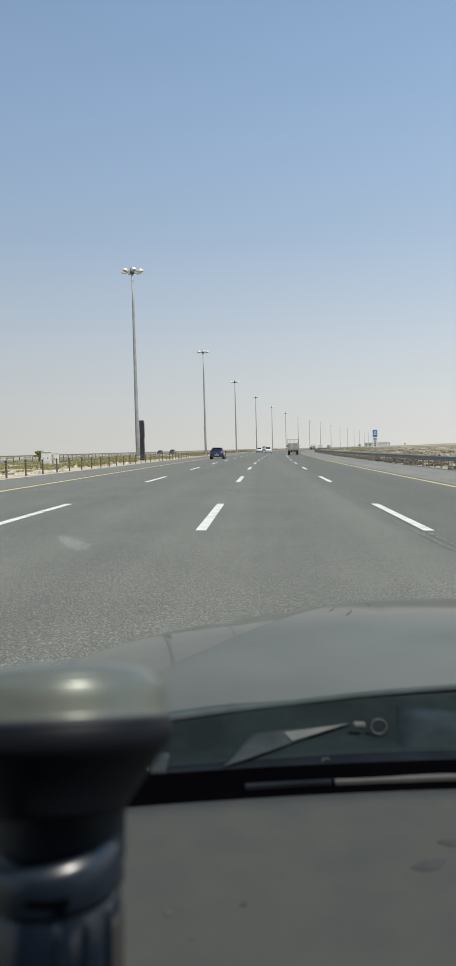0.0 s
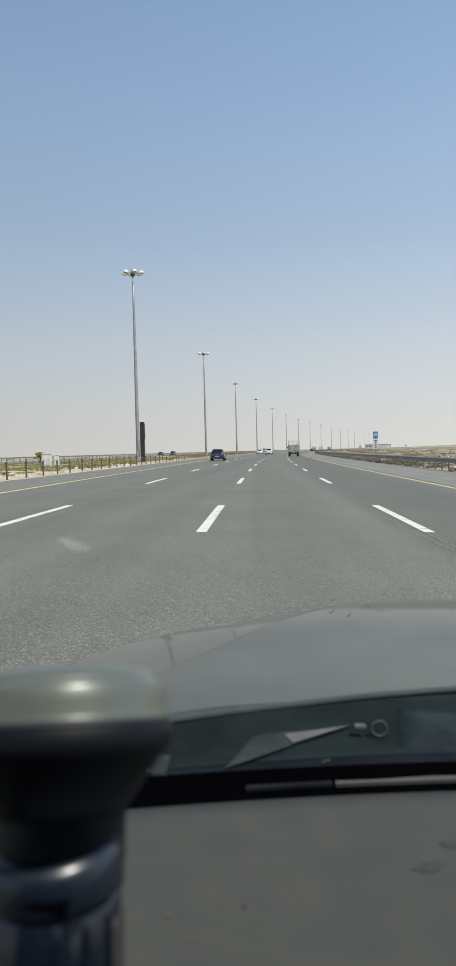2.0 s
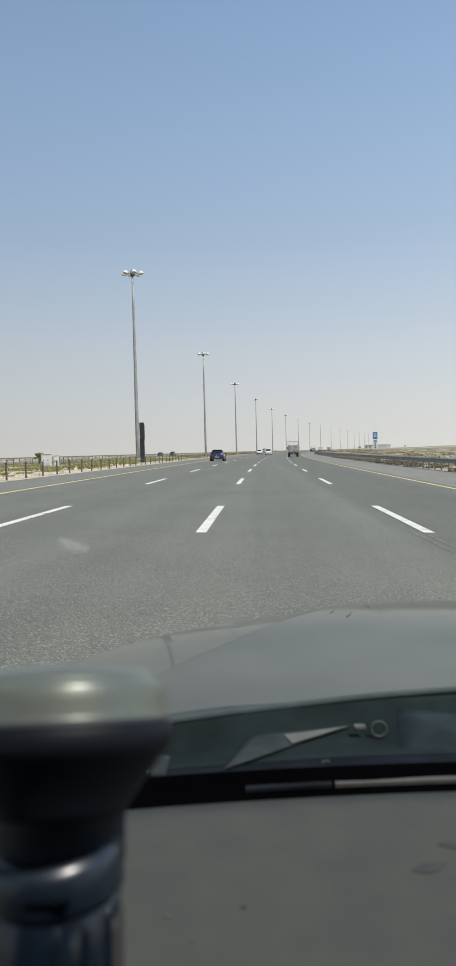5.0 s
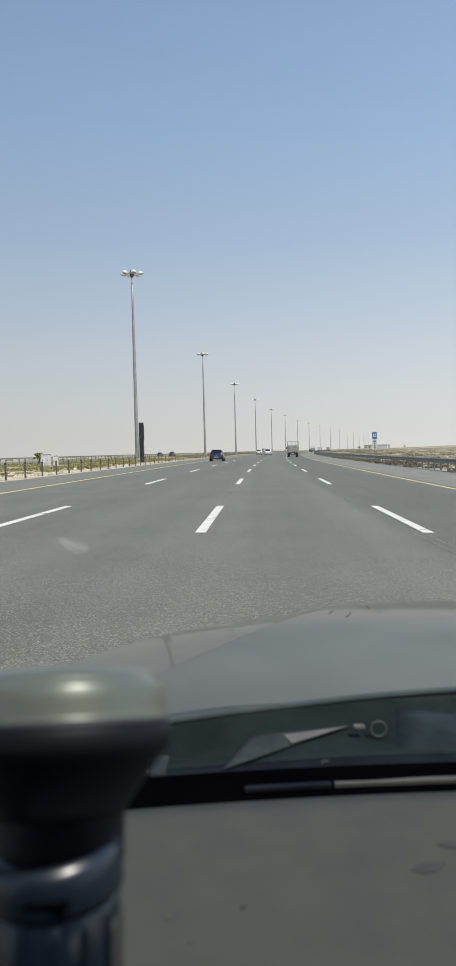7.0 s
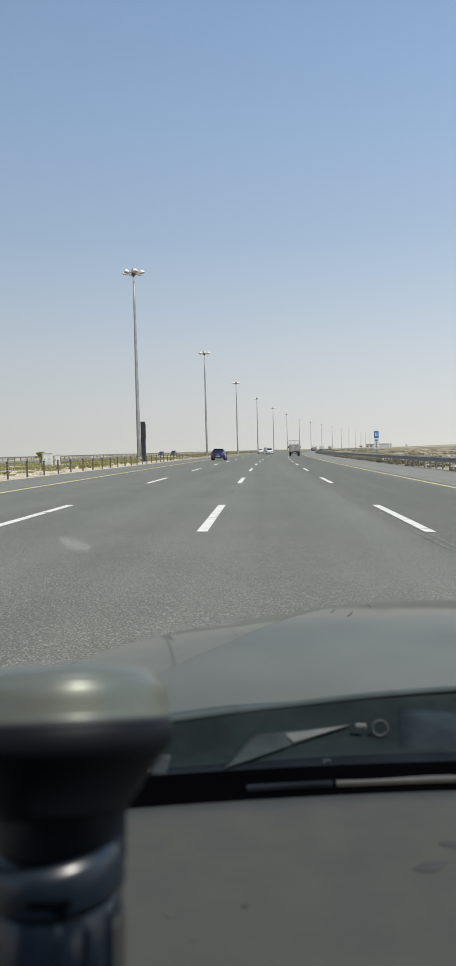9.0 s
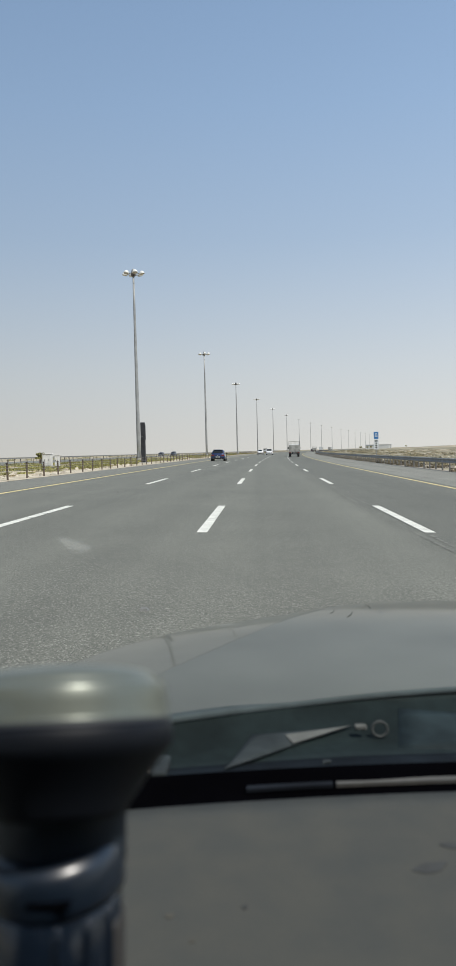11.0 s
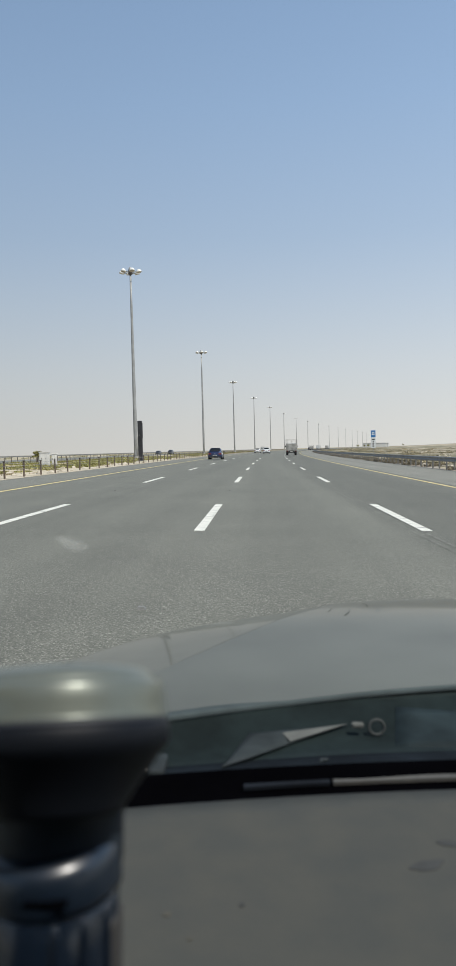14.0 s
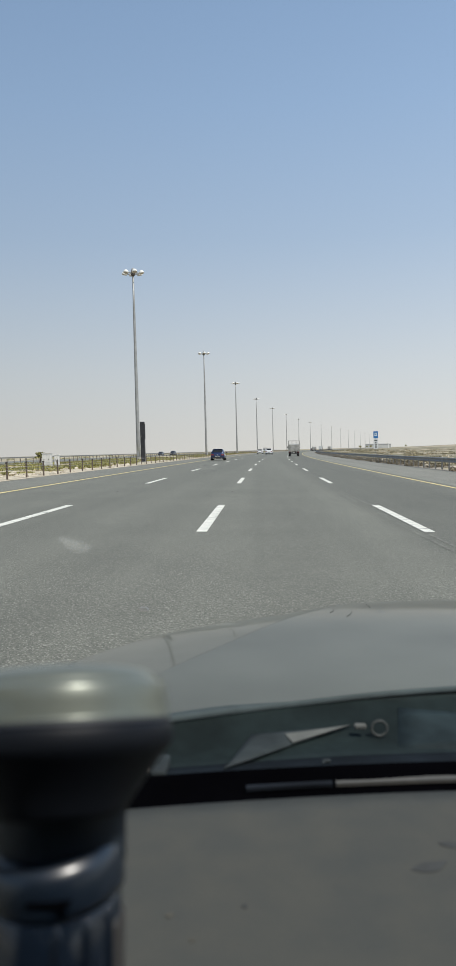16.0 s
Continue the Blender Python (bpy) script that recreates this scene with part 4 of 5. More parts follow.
def own_car():
    t = thing("own_car", "grey-green saloon car standing in its lane, seen over its dusty hood", "car",
              LEAN)

    def front(x):
        """The nose's curve, or the fender's where that reaches further forward."""
        d = abs(x - MID) - 0.48
        return max(2.08 - 0.98 * (x - MID) ** 2, 1.874 - 0.36 * d - 3.4 * d ** 3 if d > -0.03 else 0.0)

    def rear(x):
        return 1.139 - 0.375 * (x - MID) ** 2

    def seam(x):
        """Where the hood ends and the fender begins, set on the reflected horizon's line."""
        return HORIZON_SEAM[0] - HORIZON_SEAM[1] * (abs(x - MID) - 0.465)

    def hood_z(x, y):
        """Nearly flat towards the screen, drooping to the nose."""
        d = y - 1.66
        z = 0.981 - 0.0216 * max(0.0, y - 1.0) - 0.0834 * 0.5 * (d + math.sqrt(d * d + 0.0080)) - 0.026 * ((x - MID) / 0.85) ** 2
        past = y - seam(x)
        if past > 0:
            z -= 0.003 + 0.0455 * past
        return z - 1.1 * max(0.0, 0.05 - (front(x) - y)) ** 1.5 - 5.0 * max(0.0, 0.007 - (y - rear(x))) ** 2

    def panel(name, label, lower, upper, cols=120, steps=60):
        """A sheet of painted steel between two curves of the plan, its edges rolled."""
        g = bmesh.new()
        rows = []
        for i in range(cols + 1):
            x = MID - 0.885 + 1.77 * i / cols
            y0, y1 = lower(x), upper(x)
            rows.append([(x, y0 + (y1 - y0) * f, hood_z(x, y0 + (y1 - y0) * f)) for f in [0.0, 0.004, 0.008, 0.012] + [k / steps for k in range(1, steps + 1)]])
        grid(g, rows)
        return part(name, thick(g, 0.0018), M_HOOD, t, label, smooth=True)

    def nose(x):
        return max(front(x), rear(x) + 0.03)
    panel("hood", "dusty grey-green metallic hood", rear, lambda x: max(rear(x) + 0.01, min(nose(x), seam(x) - 0.0025)))
    panel("fender_top", "grey-green fender beside the hood", lambda x: max(rear(x) + 0.012, min(nose(x) - 0.002, seam(x) + 0.0025)), nose)
    # rubber seal along the hood's rear edge
    bm = bmesh.new()
    rows = []
    for i in range(81):
        x = MID - 0.80 + 1.60 * i / 80
        y, z = rear(x), max(hood_z(x, rear(x) + 0.007) + 0.0010, 0.9722)
        back = min(0.0150, max(0.0, z - hood_z(x, y + 0.007) - 0.001) * 6)      # laps over the cowl's raised ends
        rows.append([(x, y + a, z + b) for a, b in ((0.0010 + back, -0.0030), (back - 0.0006, -0.0002), (-0.0030, 0.0002), (-0.0046, -0.0010), (-0.0054, -0.0032), (-0.0052, -0.0060), (-0.0044, -0.0084))])
    grid(bm, rows)
    part("hood_seal", thick(bm, 0.0008), M_SEAL, t, "dull blue-grey rubber seal", smooth=True)
    # dark scratches near the nose
    for a, b, w in (((0.156, 1.745), (0.170, 1.818), 0.0010), ((0.186, 1.672), (0.2085, 1.782), 0.0011), ((0.2565, 1.827), (0.258, 1.919), 0.0010)):
        bm = bmesh.new()
        rows = []
        for i in range(13):
            f = i / 12
            x, y = a[0] + (b[0] - a[0]) * f + 0.004 * math.sin(f * 3.1), a[1] + (b[1] - a[1]) * f
            h = w * (1.4 - f) * (0.4 + 0.6 * math.sin(math.pi * min(1.0, 0.15 + f)))
            rows.append([(x - h, y, hood_z(x - h, y) + 0.0008), (x + h, y, hood_z(x + h, y) + 0.0008)])
        grid(bm, rows)
        part("scratch", thick(bm, 0.0004), M_SCRATCH, t)
    # dark gutter below the seam, draws the reflected horizon as a line
    for sd in (-1, 1):
        bm = bmesh.new()
        rows = []
        for i in range(31):
            x = MID + sd * (0.43 + 0.33 * i / 30)
            rows.append([(x, seam(x) - 0.012, hood_z(x, seam(x) - 0.012) - 0.010), (x, seam(x) + 0.012, hood_z(x, seam(x) + 0.012) - 0.010)])
        grid(bm, rows)
        part("horizon_gutter", thick(bm, 0.002), M_PLASTIC, t)
    # the nose, which falls away beyond the hood's outline
    bm = bmesh.new()
    rows = []
    for i in range(61):
        x = MID - 0.885 + 1.77 * i / 60
        y = max(front(x), rear(x) + 0.03)
        z, q = hood_z(x, y), ((x - MID) / 0.885) ** 2
        fore = 2.46 - 0.20 * q - 0.14 * q ** 4
        fall = [(x, y + 0.004 + (fore - y) * f, z - 0.004 - (z - 0.69) * f ** 1.08) for f in (0.0, 0.1, 0.2, 0.35, 0.5, 0.65, 0.8, 0.9, 1.0)]
        rows.append(fall + [(x, fore + 0.035, 0.60), (x, fore + 0.045, 0.45), (x, fore + 0.01, 0.24)])
    grid(bm, rows)
    part("nose", thick(bm, 0.01), M_HOOD, t, smooth=True)
    # cowl between hood and screen
    def cowl_z(x, y):
        a, b = 0.920 - 0.165 * (x - MID) ** 2, rear(x) + 0.008
        f = (y - a) / (b - a)
        return 0.946 - 0.010 * math.sin(math.pi * f) + 0.024 * f * f
    bm = bmesh.new()
    rows = []
    for i in range(41):
        x = MID - 0.80 + 1.60 * i / 40
        a, b = 0.920 - 0.165 * (x - MID) ** 2, rear(x) + 0.008
        rows.append([(x, a + (b - a) * k / 12, cowl_z(x, a + (b - a) * k / 12)) for k in range(13)])
    grid(bm, rows)
    part("cowl", thick(bm, 0.01), M_COWL, t, smooth=True)
    # thin dark strip in front of the screen: wiper shade painted on the cowl
    bm = bmesh.new()
    rows = []
    for i in range(41):
        x = MID - 0.78 + 1.56 * i / 40
        a, b = 0.922 - 0.165 * (x - MID) ** 2, 0.966 - 0.165 * (x - MID) ** 2 + 0.004 * math.sin(x * 9)
        rows.append([(x, a + (b - a) * k / 4, cowl_z(x, a + (b - a) * k / 4) + 0.0012) for k in range(5)])
    grid(bm, rows)
    part("shade_strip", thick(bm, 0.001), M_COWL_SHADE, t, "dark blue-black strip of painted shade below the screen", smooth=True)
    # the wiper's flat foot, and a pale wedge on it
    near, back, tip, fore = Vector((-0.0425, 0.888, 0.9455)), Vector((-0.013, 0.984, 0.9515)), Vector((0.1183, 1.019, 0.9515)), Vector((0.0395, 0.967, 0.9452))

    def along(q, f):
        return near.lerp(q, f / 0.45) if f < 0.45 else q.lerp(tip, (f - 0.45) / 0.55)
    bm = bmesh.new()
    rows = []
    for i in range(21):
        f = i / 20
        p0, p1 = along(fore, f), along(back, f)
        rows.append([p0.lerp(p1, k / 4) + Vector((0, 0, 0.0018 * math.sin(math.pi * k / 4))) for k in range(5)])
    grid(bm, rows)
    foot = part("wiper_foot", thick(bm, 0.0015), M_WIPER, t, "dull grey wiper foot on the cowl", smooth=True)
    bm = bmesh.new()
    bm.faces.new([bm.verts.new(p) for p in ((0.0305, 0.9850, 0.9520), (0.0400, 0.9660, 0.9480), (0.1150, 1.0150, 0.9535))])
    part("wedge", thick(bm, 0.001), M_WEDGE, foot, "pale wedge of plastic")
    bm = bmesh.new()
    rows = []
    for i in range(25):
        x = 0.172 + 0.70 * i / 24
        rows.append([(x + 0.018 * k / 6, 0.972 + 0.100 * k / 6, cowl_z(x, 0.972 + 0.100 * k / 6) + 0.0042 * min(1.0, i / 2) * min(1.0, k, 6 - k)) for k in range(7)])
    grid(bm, rows)
    part("cowl_cover", thick(bm, 0.0018), M_PLATE_COWL, t, "blue-grey plastic cover on the cowl", smooth=True)
    bm = bmesh.new()
    box(bm, 0.073, 0.083, 0.913, 0.918, 0.9435, 0.9470, 0.0012)
    box(bm, 0.072, 0.076, 0.909, 0.914, 0.9435, 0.9460, 0.0010)
    part("hook", bm, M_WIPER, t, "small grey hook on the cowl")
    bm = bmesh.new()
    box(bm, -0.1265, -0.1085, 0.862, 0.914, 0.936, 0.952, 0.003, 2)
    part("end_block", bm, M_WIPER, t, "grey block at the cowl's end", smooth=True)
    # pale rod at the cowl's end, added to draw a white reflection
    bm = bmesh.new()
    tube(bm, (-0.128, 0.868, 0.947), (-0.1365, 0.925, 0.951), 0.0022, 0.0014, n=8)
    part("reflection_sliver", bm, M_PALE, t, "thin pale rod standing in for a reflection", smooth=True)
    # washer nozzle
    bm = bmesh.new()
    cx, cy, cz, r = 0.1534, 1.000, 0.955, 0.0099
    for i in range(20):
        a, b = 2 * math.pi * i / 20, 2 * math.pi * (i + 1) / 20
        tube(bm, (cx + r * math.cos(a), cy, cz + r * math.sin(a)), (cx + r * math.cos(b), cy, cz + r * math.sin(b)), 0.0019, n=6, caps=False)
    noz = part("washer_nozzle", bm, M_NOZZLE, t, "pale ring-shaped washer nozzle", smooth=True)
    bm = bmesh.new()
    box(bm, cx - 0.033, cx - 0.017, cy - 0.004, cy + 0.004, cz - 0.001, cz + 0.006, 0.002)
    part("jet", bm, M_WEDGE, noz)
    # dashboard, a near-black sheet that paints its slot's shade, and trim strip
    def dash_far(x):
        return 0.830 - 0.165 * (x - MID) ** 2

    def dash_z(x, y):
        f = (y - 0.28) / (dash_far(x) - 0.28)
        return 0.950 - 0.05 * max(0.0, 1 - f * 3.2) ** 2 - 0.006 * math.cos(f * 3.14)
    bm = bmesh.new()
    rows = []
    for i in range(41):
        x = MID - 0.82 + 1.64 * i / 40
        b = dash_far(x)
        rows.append([(x, 0.28 + (b - 0.28) * k / 16, 0.950 - 0.05 * max(0.0, 1 - k / 5) ** 2 - 0.006 * math.cos(k / 16 * 3.14)) for k in range(17)] )
    grid(bm, rows)
    dash = part("dashboard", thick(bm, 0.03), M_DASH, t, "dusty taupe-grey moulded dashboard top", smooth=True)
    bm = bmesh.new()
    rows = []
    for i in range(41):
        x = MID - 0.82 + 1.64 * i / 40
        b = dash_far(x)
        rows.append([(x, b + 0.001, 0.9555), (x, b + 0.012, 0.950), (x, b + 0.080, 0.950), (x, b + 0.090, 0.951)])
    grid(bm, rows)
    part("slot_sheet", thick(bm, 0.008), M_SLOT_DARK, dash, "near-black sheet drawn as the slot below the windscreen")
    bm = bmesh.new()
    rows = []
    for i in range(31):
        x = 0.081 + 0.62 * i / 30
        b = dash_far(x)
        rows.append([(x, b + 0.029, 0.9560), (x, b + 0.0365 + 0.002 * math.sin(x * 40), 0.9565)])
    grid(bm, rows)
    part("trim_strip", thick(bm, 0.004), M_PALE, dash, "pale trim strip")
    bm = bmesh.new()
    rows = []
    for i in range(16):
        x = -0.016 + 0.093 * i / 15
        b = dash_far(x)
        rows.append([(x, b + 0.029, 0.9560), (x, b + 0.0365, 0.9565)])
    grid(bm, rows)
    part("trim_strip", thick(bm, 0.004), M_STRIP, dash, "dark trim strip")
    # largest dark mark paints in a reflection; the others are scuffs and dust
    for cx, cy, rx, ry, lean, material in ((0.146, 0.664, 0.015, 0.006, 0.5, M_DASH_MARK), (0.174, 0.701, 0.010, 0.005, -0.4, M_DASH_MARK), (-0.0133, 0.6025, 0.0026, 0.0030, 0.0, M_DASH_MARK),
                                           (-0.0717, 0.5886, 0.0036, 0.0026, 0.3, M_PALE_SPOT),
                                           (-0.052, 0.560, 0.0024, 0.002, 0.0, M_PALE_SPOT)):
        bm = bmesh.new()
        rim = []
        for k in range(18):
            a = 2 * math.pi * k / 18
            u, v = rx * math.cos(a) * (1 + 0.22 * math.sin(3 * a + cx * 90)), ry * math.sin(a) * (1 + 0.2 * math.cos(2 * a + cy * 70))
            px, py = cx + u - lean * v, cy + v + lean * u
            rim.append(bm.verts.new((px, py, dash_z(px, py) + 0.0006)))
        bm.faces.new(rim)
        part("dash_mark", thick(bm, 0.0004), material, dash)
    bm = bmesh.new()
    box(bm, MID - 0.74, MID + 0.74, 0.22, 0.30, 0.45, 0.905, 0.03, 2)
    part("dash_face", bm, M_SEAT, dash)
    # windscreen
    def glass(x, f):
        y0 = 0.926 - 0.165 * (x - MID) ** 2
        y1 = 0.09 - 0.10 * (x - MID) ** 2
        return (x * (1 - 0.10 * f) + MID * 0.10 * f, y0 + (y1 - y0) * f, 0.968 + (1.475 - 0.968) * (f + 0.06 * math.sin(math.pi * f)) - 0.02 * (x - MID) ** 2)
    bm = bmesh.new()
    grid(bm, [[glass(MID - 0.82 + 1.64 * i / 24, k / 16) for k in range(17)] for i in range(25)])
    bmesh.ops.recalc_face_normals(bm, faces=bm.faces)
    if sum(f.normal.z for f in bm.faces) > 0:
        bmesh.ops.reverse_faces(bm, faces=bm.faces)      # the panes face the cabin
    ws = part("windscreen", bm, M_WINDSCREEN, t, "clear slightly dusty windscreen", smooth=True)
    ws.visible_shadow = False
    # dried splash on the inside of the screen
    bm = bmesh.new()
    c = Vector((-0.1166, 0.478, 1.2555))
    rim = [bm.verts.new(c + Vector(((0.009 + 0.003 * math.sin(3 * a)) * math.cos(a), 0.002 * math.sin(a), (0.0038 + 0.001 * math.cos(2 * a)) * math.sin(a) - 0.25 * 0.012 * math.cos(a))))
           for a in [2 * math.pi * k / 18 for k in range(18)]]
    bm.faces.new(rim)
    sm = part("dried_splash", bm, M_SMUDGE, ws, "pale dried splash")
    sm.visible_shadow = False
    # roof, pillars, sills, doors, back
    bm = bmesh.new()
    rows = []
    for i in range(25):
        x = MID - 0.67 + 1.34 * i / 24
        rows.append([(x, 0.09 - 0.10 * (x - MID) ** 2 - 1.75 * k / 14, 1.478 - 0.09 * ((x - MID) / 0.67) ** 4 - 0.02 * (k / 14 - 0.3) ** 2) for k in range(15)])
    grid(bm, rows)
    part("roof", thick(bm, 0.03), M_LINER, t, smooth=True)
    bm = bmesh.new()
    rows = []
    for i in range(25):
        x = MID - 0.69 + 1.38 * i / 24
        rows.append([(x, 0.10 - 0.10 * (x - MID) ** 2 - 1.78 * k / 14, 1.490 - 0.09 * ((x - MID) / 0.69) ** 4 - 0.02 * (k / 14 - 0.3) ** 2) for k in range(15)])
    grid(bm, rows)
    part("roof_skin", thick(bm, 0.008), M_HOOD, t, smooth=True)
    for sd in (-1, 1):
        e = MID + sd * 0.83
        top = MID + sd * 0.70
        for a, b, r in (((e, 0.84, 0.95), (top, 0.04, 1.41), 0.035), ((e + sd * 0.05, -0.55, 0.95), (top, -0.50, 1.40), 0.04), ((e, -1.85, 0.97), (top, -1.55, 1.40), 0.06)):
            bm = bmesh.new()
            tube(bm, a, b, r, r * 0.8, n=10)
            part("pillar", bm, M_HOOD, t, smooth=True)
        for y0, y1 in ((-0.52, 0.93), (-1.14, -0.53)):
            bm = bmesh.new()
            box(bm, MID + sd * 0.86 - 0.05, MID + sd * 0.86 + 0.05, y0, y1, 0.28, 0.955, 0.03, 2)
            door = part("door", bm, M_HOOD, t)
            bm = bmesh.new()
            box(bm, MID + sd * 0.925 - 0.015, MID + sd * 0.925 + 0.015, y0 + 0.1, y0 + 0.28, 0.80, 0.83, 0.008)
            part("handle", bm, M_HOOD, door)
        for name, y0, y1, hub, top_a, top_b in (("front_wing", 0.94, 2.15, 1.36, 0.900, 0.70), ("rear_wing", -2.48, -1.15, -1.53, 0.985, 0.965)):
            bm = bmesh.new()
            rows = []
            for i in range(41):
                y = y0 + (y1 - y0) * i / 40
                f = (y - y0) / (y1 - y0)
                arch = 0.37 ** 2 - (y - hub) ** 2
                low = 0.26 if arch <= 0 else max(0.26, 0.32 + math.sqrt(arch))
                high = top_a + (top_b - top_a) * (f if name == "rear_wing" else f ** 2)
                e = MID + sd * (0.885 - (0.10 * max(0.0, f - 0.7) if name == "front_wing" else 0.10 * max(0.0, 0.2 - f)))
                ledge = [(MID + sd * 0.78, y, high + 0.004)] if name == "rear_wing" else []
                rows.append(ledge + [(e - sd * 0.015, y, high), (e, y, high - 0.03), (e + sd * 0.012, y, (high + low) / 2), (e, y, low)])
            grid(bm, rows)
            part(name, thick(bm, 0.01), M_HOOD, t, smooth=True)
        bm = bmesh.new()
        box(bm, MID + sd * 0.99 - 0.10, MID + sd * 0.99 + 0.10, 0.72, 0.84, 0.92, 1.06, 0.04, 3)
        part("mirror", bm, M_HOOD, t)
        for y in (1.36, -1.53):
            wheel(t, MID + sd * 0.80, y, 0.32, 0.2)
    bm = bmesh.new()
    box(bm, MID - 0.84, MID + 0.84, -2.5, -1.6, 0.74, 0.99, 0.05, 2)
    box(bm, MID - 0.66, MID + 0.66, -2.46, -1.6, 0.30, 0.76)
    box(bm, MID - 0.84, MID + 0.84, -2.52, -2.20, 0.30, 0.78, 0.05, 2)
    part("boot", bm, M_HOOD, t)
    for sd in (-1, 1):
        e, top = MID + sd * 0.83, MID + sd * 0.70
        for name, quad, material in (("side_window", ((e, 0.80, 0.955), (e, -0.52, 0.955), (top, -0.50, 1.405), (top, 0.04, 1.41)), M_SIDEGLASS),
                                     ("side_window", ((e, -0.58, 0.955), (e, -1.48, 0.96), (top, -1.35, 1.405), (top, -0.54, 1.405)), M_SIDEGLASS),
                                     ("quarter_panel", ((e, -1.48, 0.955), (e, -2.25, 0.985), (top, -1.62, 1.40), (top, -1.35, 1.405)), M_HOOD),
                                     ("rear_pillar", ((e, -2.25, 0.985), (MID + sd * 0.65, -2.17, 0.985), (MID + sd * 0.65, -1.61, 1.412), (top, -1.62, 1.403)), M_HOOD)):
            bm = bmesh.new()
            p, q, r, w = (Vector(c) for c in quad)
            grid(bm, [[p.lerp(q, i / 6).lerp(w.lerp(r, i / 6), k / 4) for k in range(5)] for i in range(7)])
            bm.normal_update()
            if sum(f.normal.x for f in bm.faces) * sd < 0:
                bmesh.ops.reverse_faces(bm, faces=bm.faces[:])
            o = part(name, bm if name == "side_window" else thick(bm, 0.012), material, t)
            o.visible_shadow = name != "side_window"
    bm = bmesh.new()
    box(bm, MID - 0.84, MID + 0.84, -2.4, 1.1, 0.22, 0.30)
    part("floor_pan", bm, M_SEAT, t)
    bm = bmesh.new()
    grid(bm, [[(MID - 0.66 + 1.32 * i / 8, -1.62 - 0.55 * (1 - k / 4), 0.99 + 0.42 * k / 4) for k in range(5)] for i in range(9)])
    part("rear_window", thick(bm, 0.005), M_DARKGLASS, t)
    for x in (MID - 0.38, MID + 0.38):
        bm = bmesh.new()
        box(bm, x - 0.25, x + 0.25, -0.95, -0.42, 0.42, 0.60, 0.06, 3)
        box(bm, x - 0.24, x + 0.24, -1.05, -0.90, 0.55, 1.14, 0.06, 3)
        part("seat", bm, M_SEAT, t)
    return t


own_car()


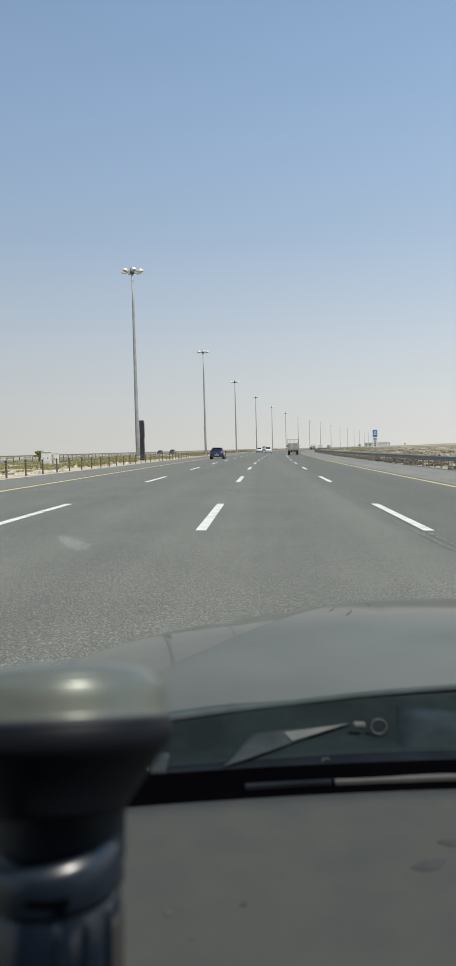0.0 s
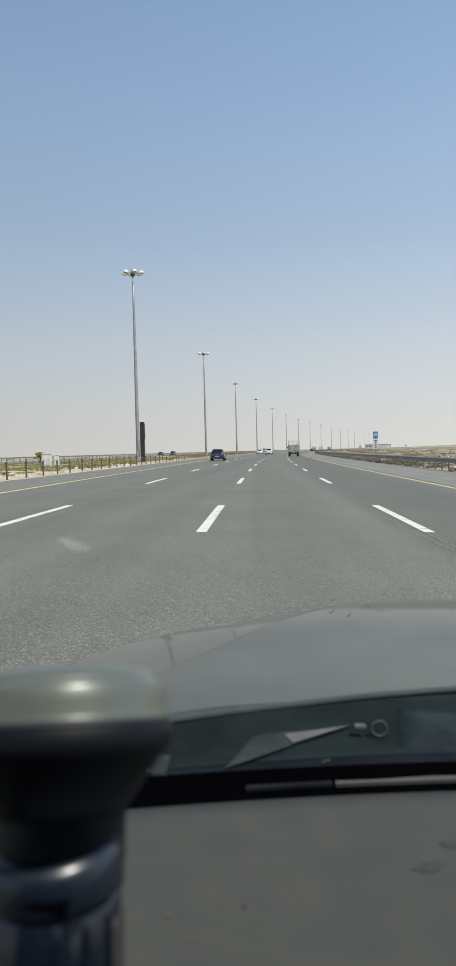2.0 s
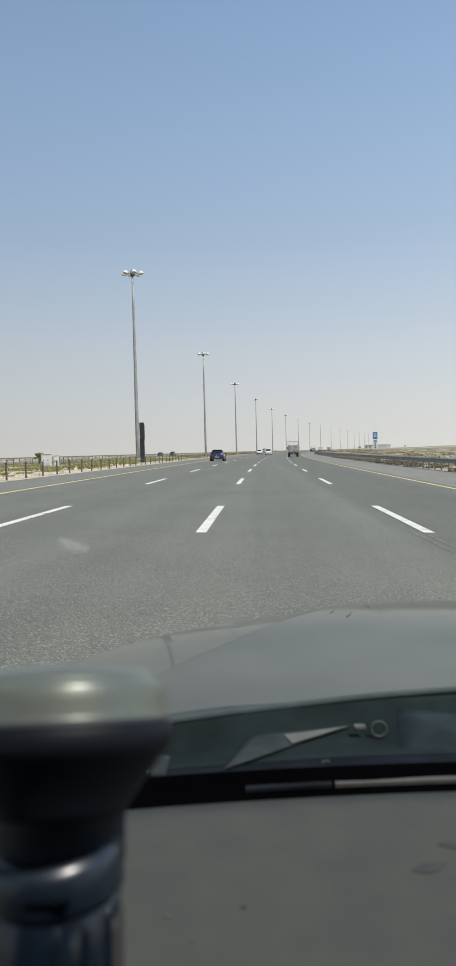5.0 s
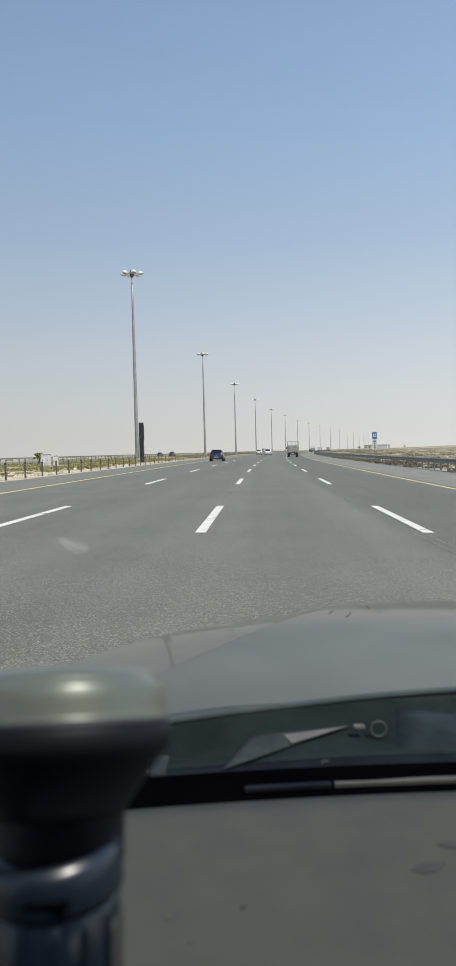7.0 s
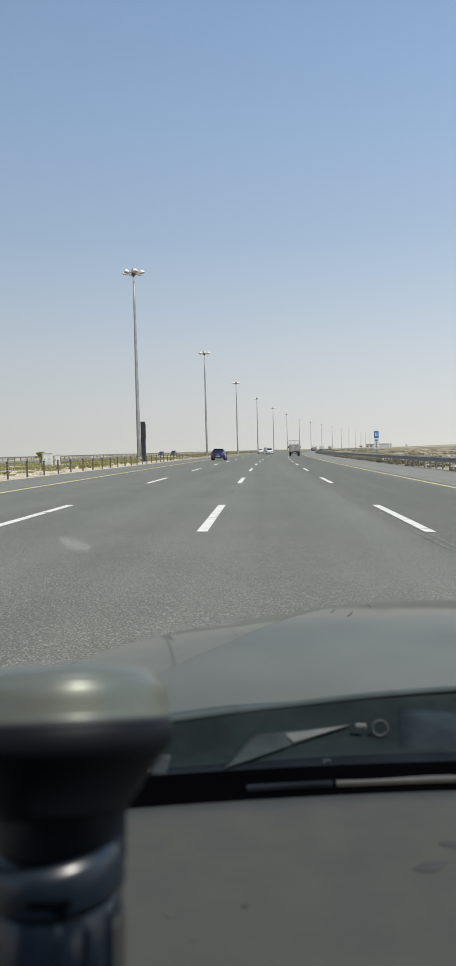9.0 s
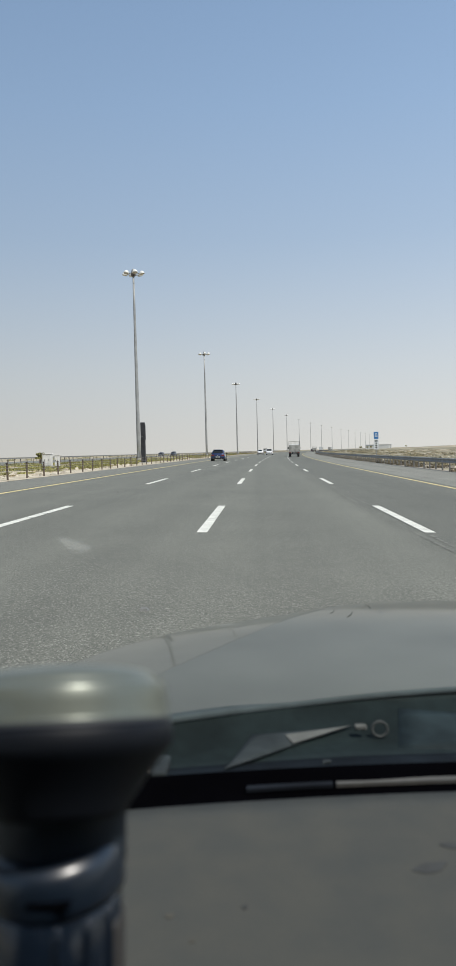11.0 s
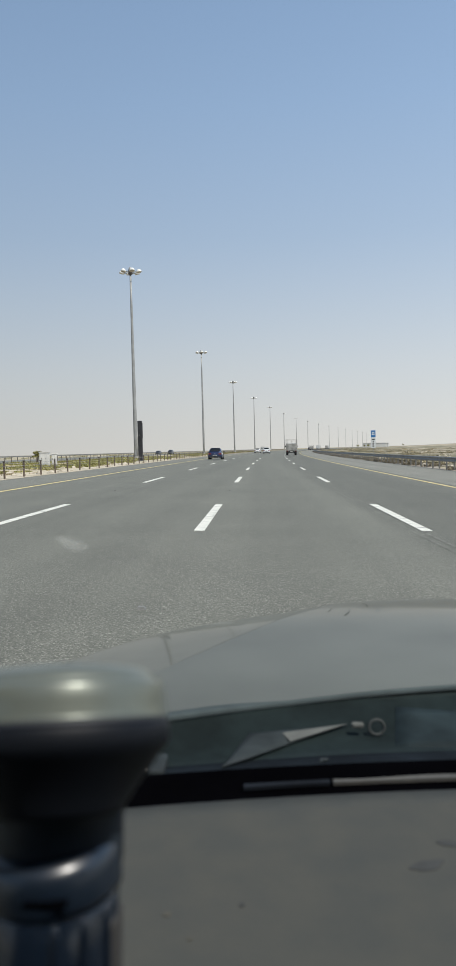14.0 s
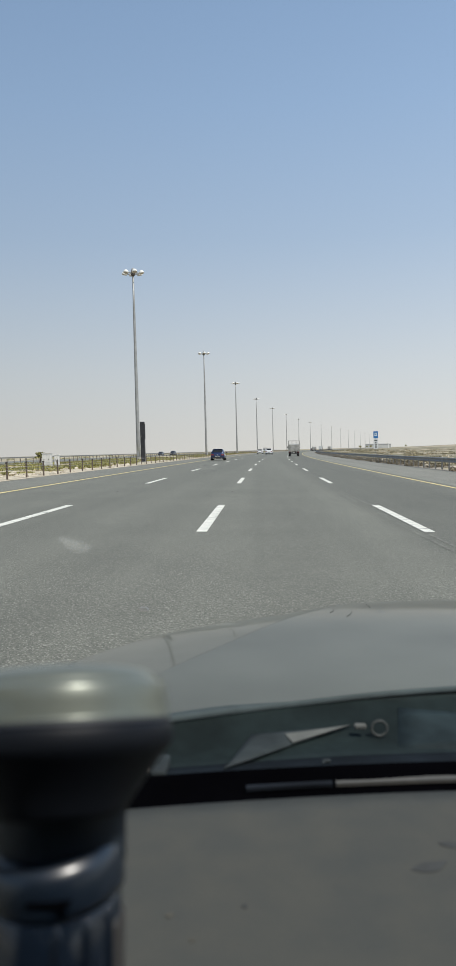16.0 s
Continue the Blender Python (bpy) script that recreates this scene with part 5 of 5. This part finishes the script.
def phone_mount():
    """A stout knob with a satin cap on a shouldered black stem that stands on the dash."""
    m = LEAN @ pose(-0.0872, 0.325, 0.935) @ pose(0, 0, 0, -3, 0, 0)
    t = thing("phone_mount", "gloss black phone mount with a satin grey cap on the dashboard", "phone mount", m)
    # the head leans away, so that its rim is seen edge on
    tip = pose(-0.0008, -0.0038, 0.2595) @ pose(0, 0, 0, -15.5, -3.2, 0)
    bm = bmesh.new()
    lathe(bm, [(0.0450, -0.0002), (0.0472, 0.0001), (0.0477, 0.0006), (0.0477, 0.0010), (0.0474, 0.0017), (0.0472, 0.0026), (0.0468, 0.0080), (0.0460, 0.0134), (0.0454, 0.0148), (0.0444, 0.0153),
               (0.0433, 0.0153), (0.0426, 0.0156), (0.0421, 0.0166), (0.0411, 0.0182), (0.0394, 0.0198), (0.0366, 0.0212), (0.032, 0.0222), (0.026, 0.0231), (0.018, 0.0238), (0.010, 0.0243), (0.003, 0.0245)], 72)
    part("cap", bm, M_KNOB, t, "satin grey domed cap with a grooved rim", smooth=True).matrix_basis = tip
    bm = bmesh.new()
    lathe(bm, [(0.0285, -0.0375), (0.0292, -0.0350), (0.0385, -0.0225), (0.0448, -0.0145), (0.0478, -0.0114), (0.0488, -0.0085), (0.0487, -0.0035), (0.0476, -0.0012), (0.0440, -0.0008)], 72)
    part("collar", bm, M_MATT, t, "black collar under the cap", smooth=True).matrix_basis = tip
    bm = bmesh.new()
    lathe(bm, [(0.0462, -0.0016), (0.0476, -0.0012), (0.0480, -0.0006), (0.0477, 0.0002), (0.0468, 0.0006)], 72)
    part("trim_ring", bm, M_RING, t, "thin dull ring under the cap", smooth=True).matrix_basis = tip
    turn = pose(-0.0042, -0.005, 0.2022) @ pose(0, 0, 0, 0, -7, 0) @ pose(0, 0, -0.2)
    bm = bmesh.new()
    lathe(bm, [(0.0290, 0.1960), (0.0290, 0.2050), (0.0291, 0.2150), (0.0291, 0.2240), (0.0270, 0.2300)], 56, (-0.0030, 0.004, 0))
    part("neck", bm, M_NECK, t, "satin dark blue-grey neck", smooth=True)
    bm = bmesh.new()
    lathe(bm, [(0.0280, 0.1845), (0.0299, 0.1850), (0.0301, 0.1880), (0.0302, 0.1940), (0.0300, 0.1972), (0.0294, 0.2001), (0.0284, 0.2023), (0.0268, 0.2041), (0.0245, 0.2054), (0.0200, 0.2062)], 64)
    part("shoulder", bm, M_SHOULDER_BLACK, t, "gloss black shoulder that catches the light", smooth=True).matrix_basis = turn
    bm = bmesh.new()
    lathe(bm, [(0.034, 0.0), (0.034, 0.02), (0.0295, 0.03), (0.0296, 0.09), (0.0297, 0.15), (0.0298, 0.186), (0.0280, 0.188)], 56, (-0.0042, -0.005, 0))
    part("stem", bm, M_GLOSSBLACK, t, smooth=True)
    # release button sunk in the front, and grip ribs beside it
    bm = bmesh.new()
    box(bm, -0.0075, 0.0105, -0.0362, -0.0280, 0.1945, 0.1966, 0.0010, 2)
    part("release_slot", bm, M_SLOT_DARK, t, "black slot of the release")
    for a in (18, 42, 66):
        x, y = 0.0293 * math.sin(radians(a)) - 0.0042, -0.0293 * math.cos(radians(a)) - 0.005
        bm = bmesh.new()
        lathe(bm, [(0.0002, 0.132), (0.0014, 0.1335), (0.0022, 0.137), (0.0025, 0.164), (0.0022, 0.180), (0.0014, 0.1848), (0.0002, 0.1862)], 16, (x, y, 0))
        part("grip_rib", bm, M_GLOSSBLACK, t, smooth=True)
    # grey edge of the arm that steadies the stem
    bm = bmesh.new()
    box(bm, 0.0195, 0.0262, -0.016, 0.004, 0.02, 0.178, 0.0018, 2)
    part("arm", bm, M_ARM, t, "dark steadying arm", smooth=True)


phone_mount()
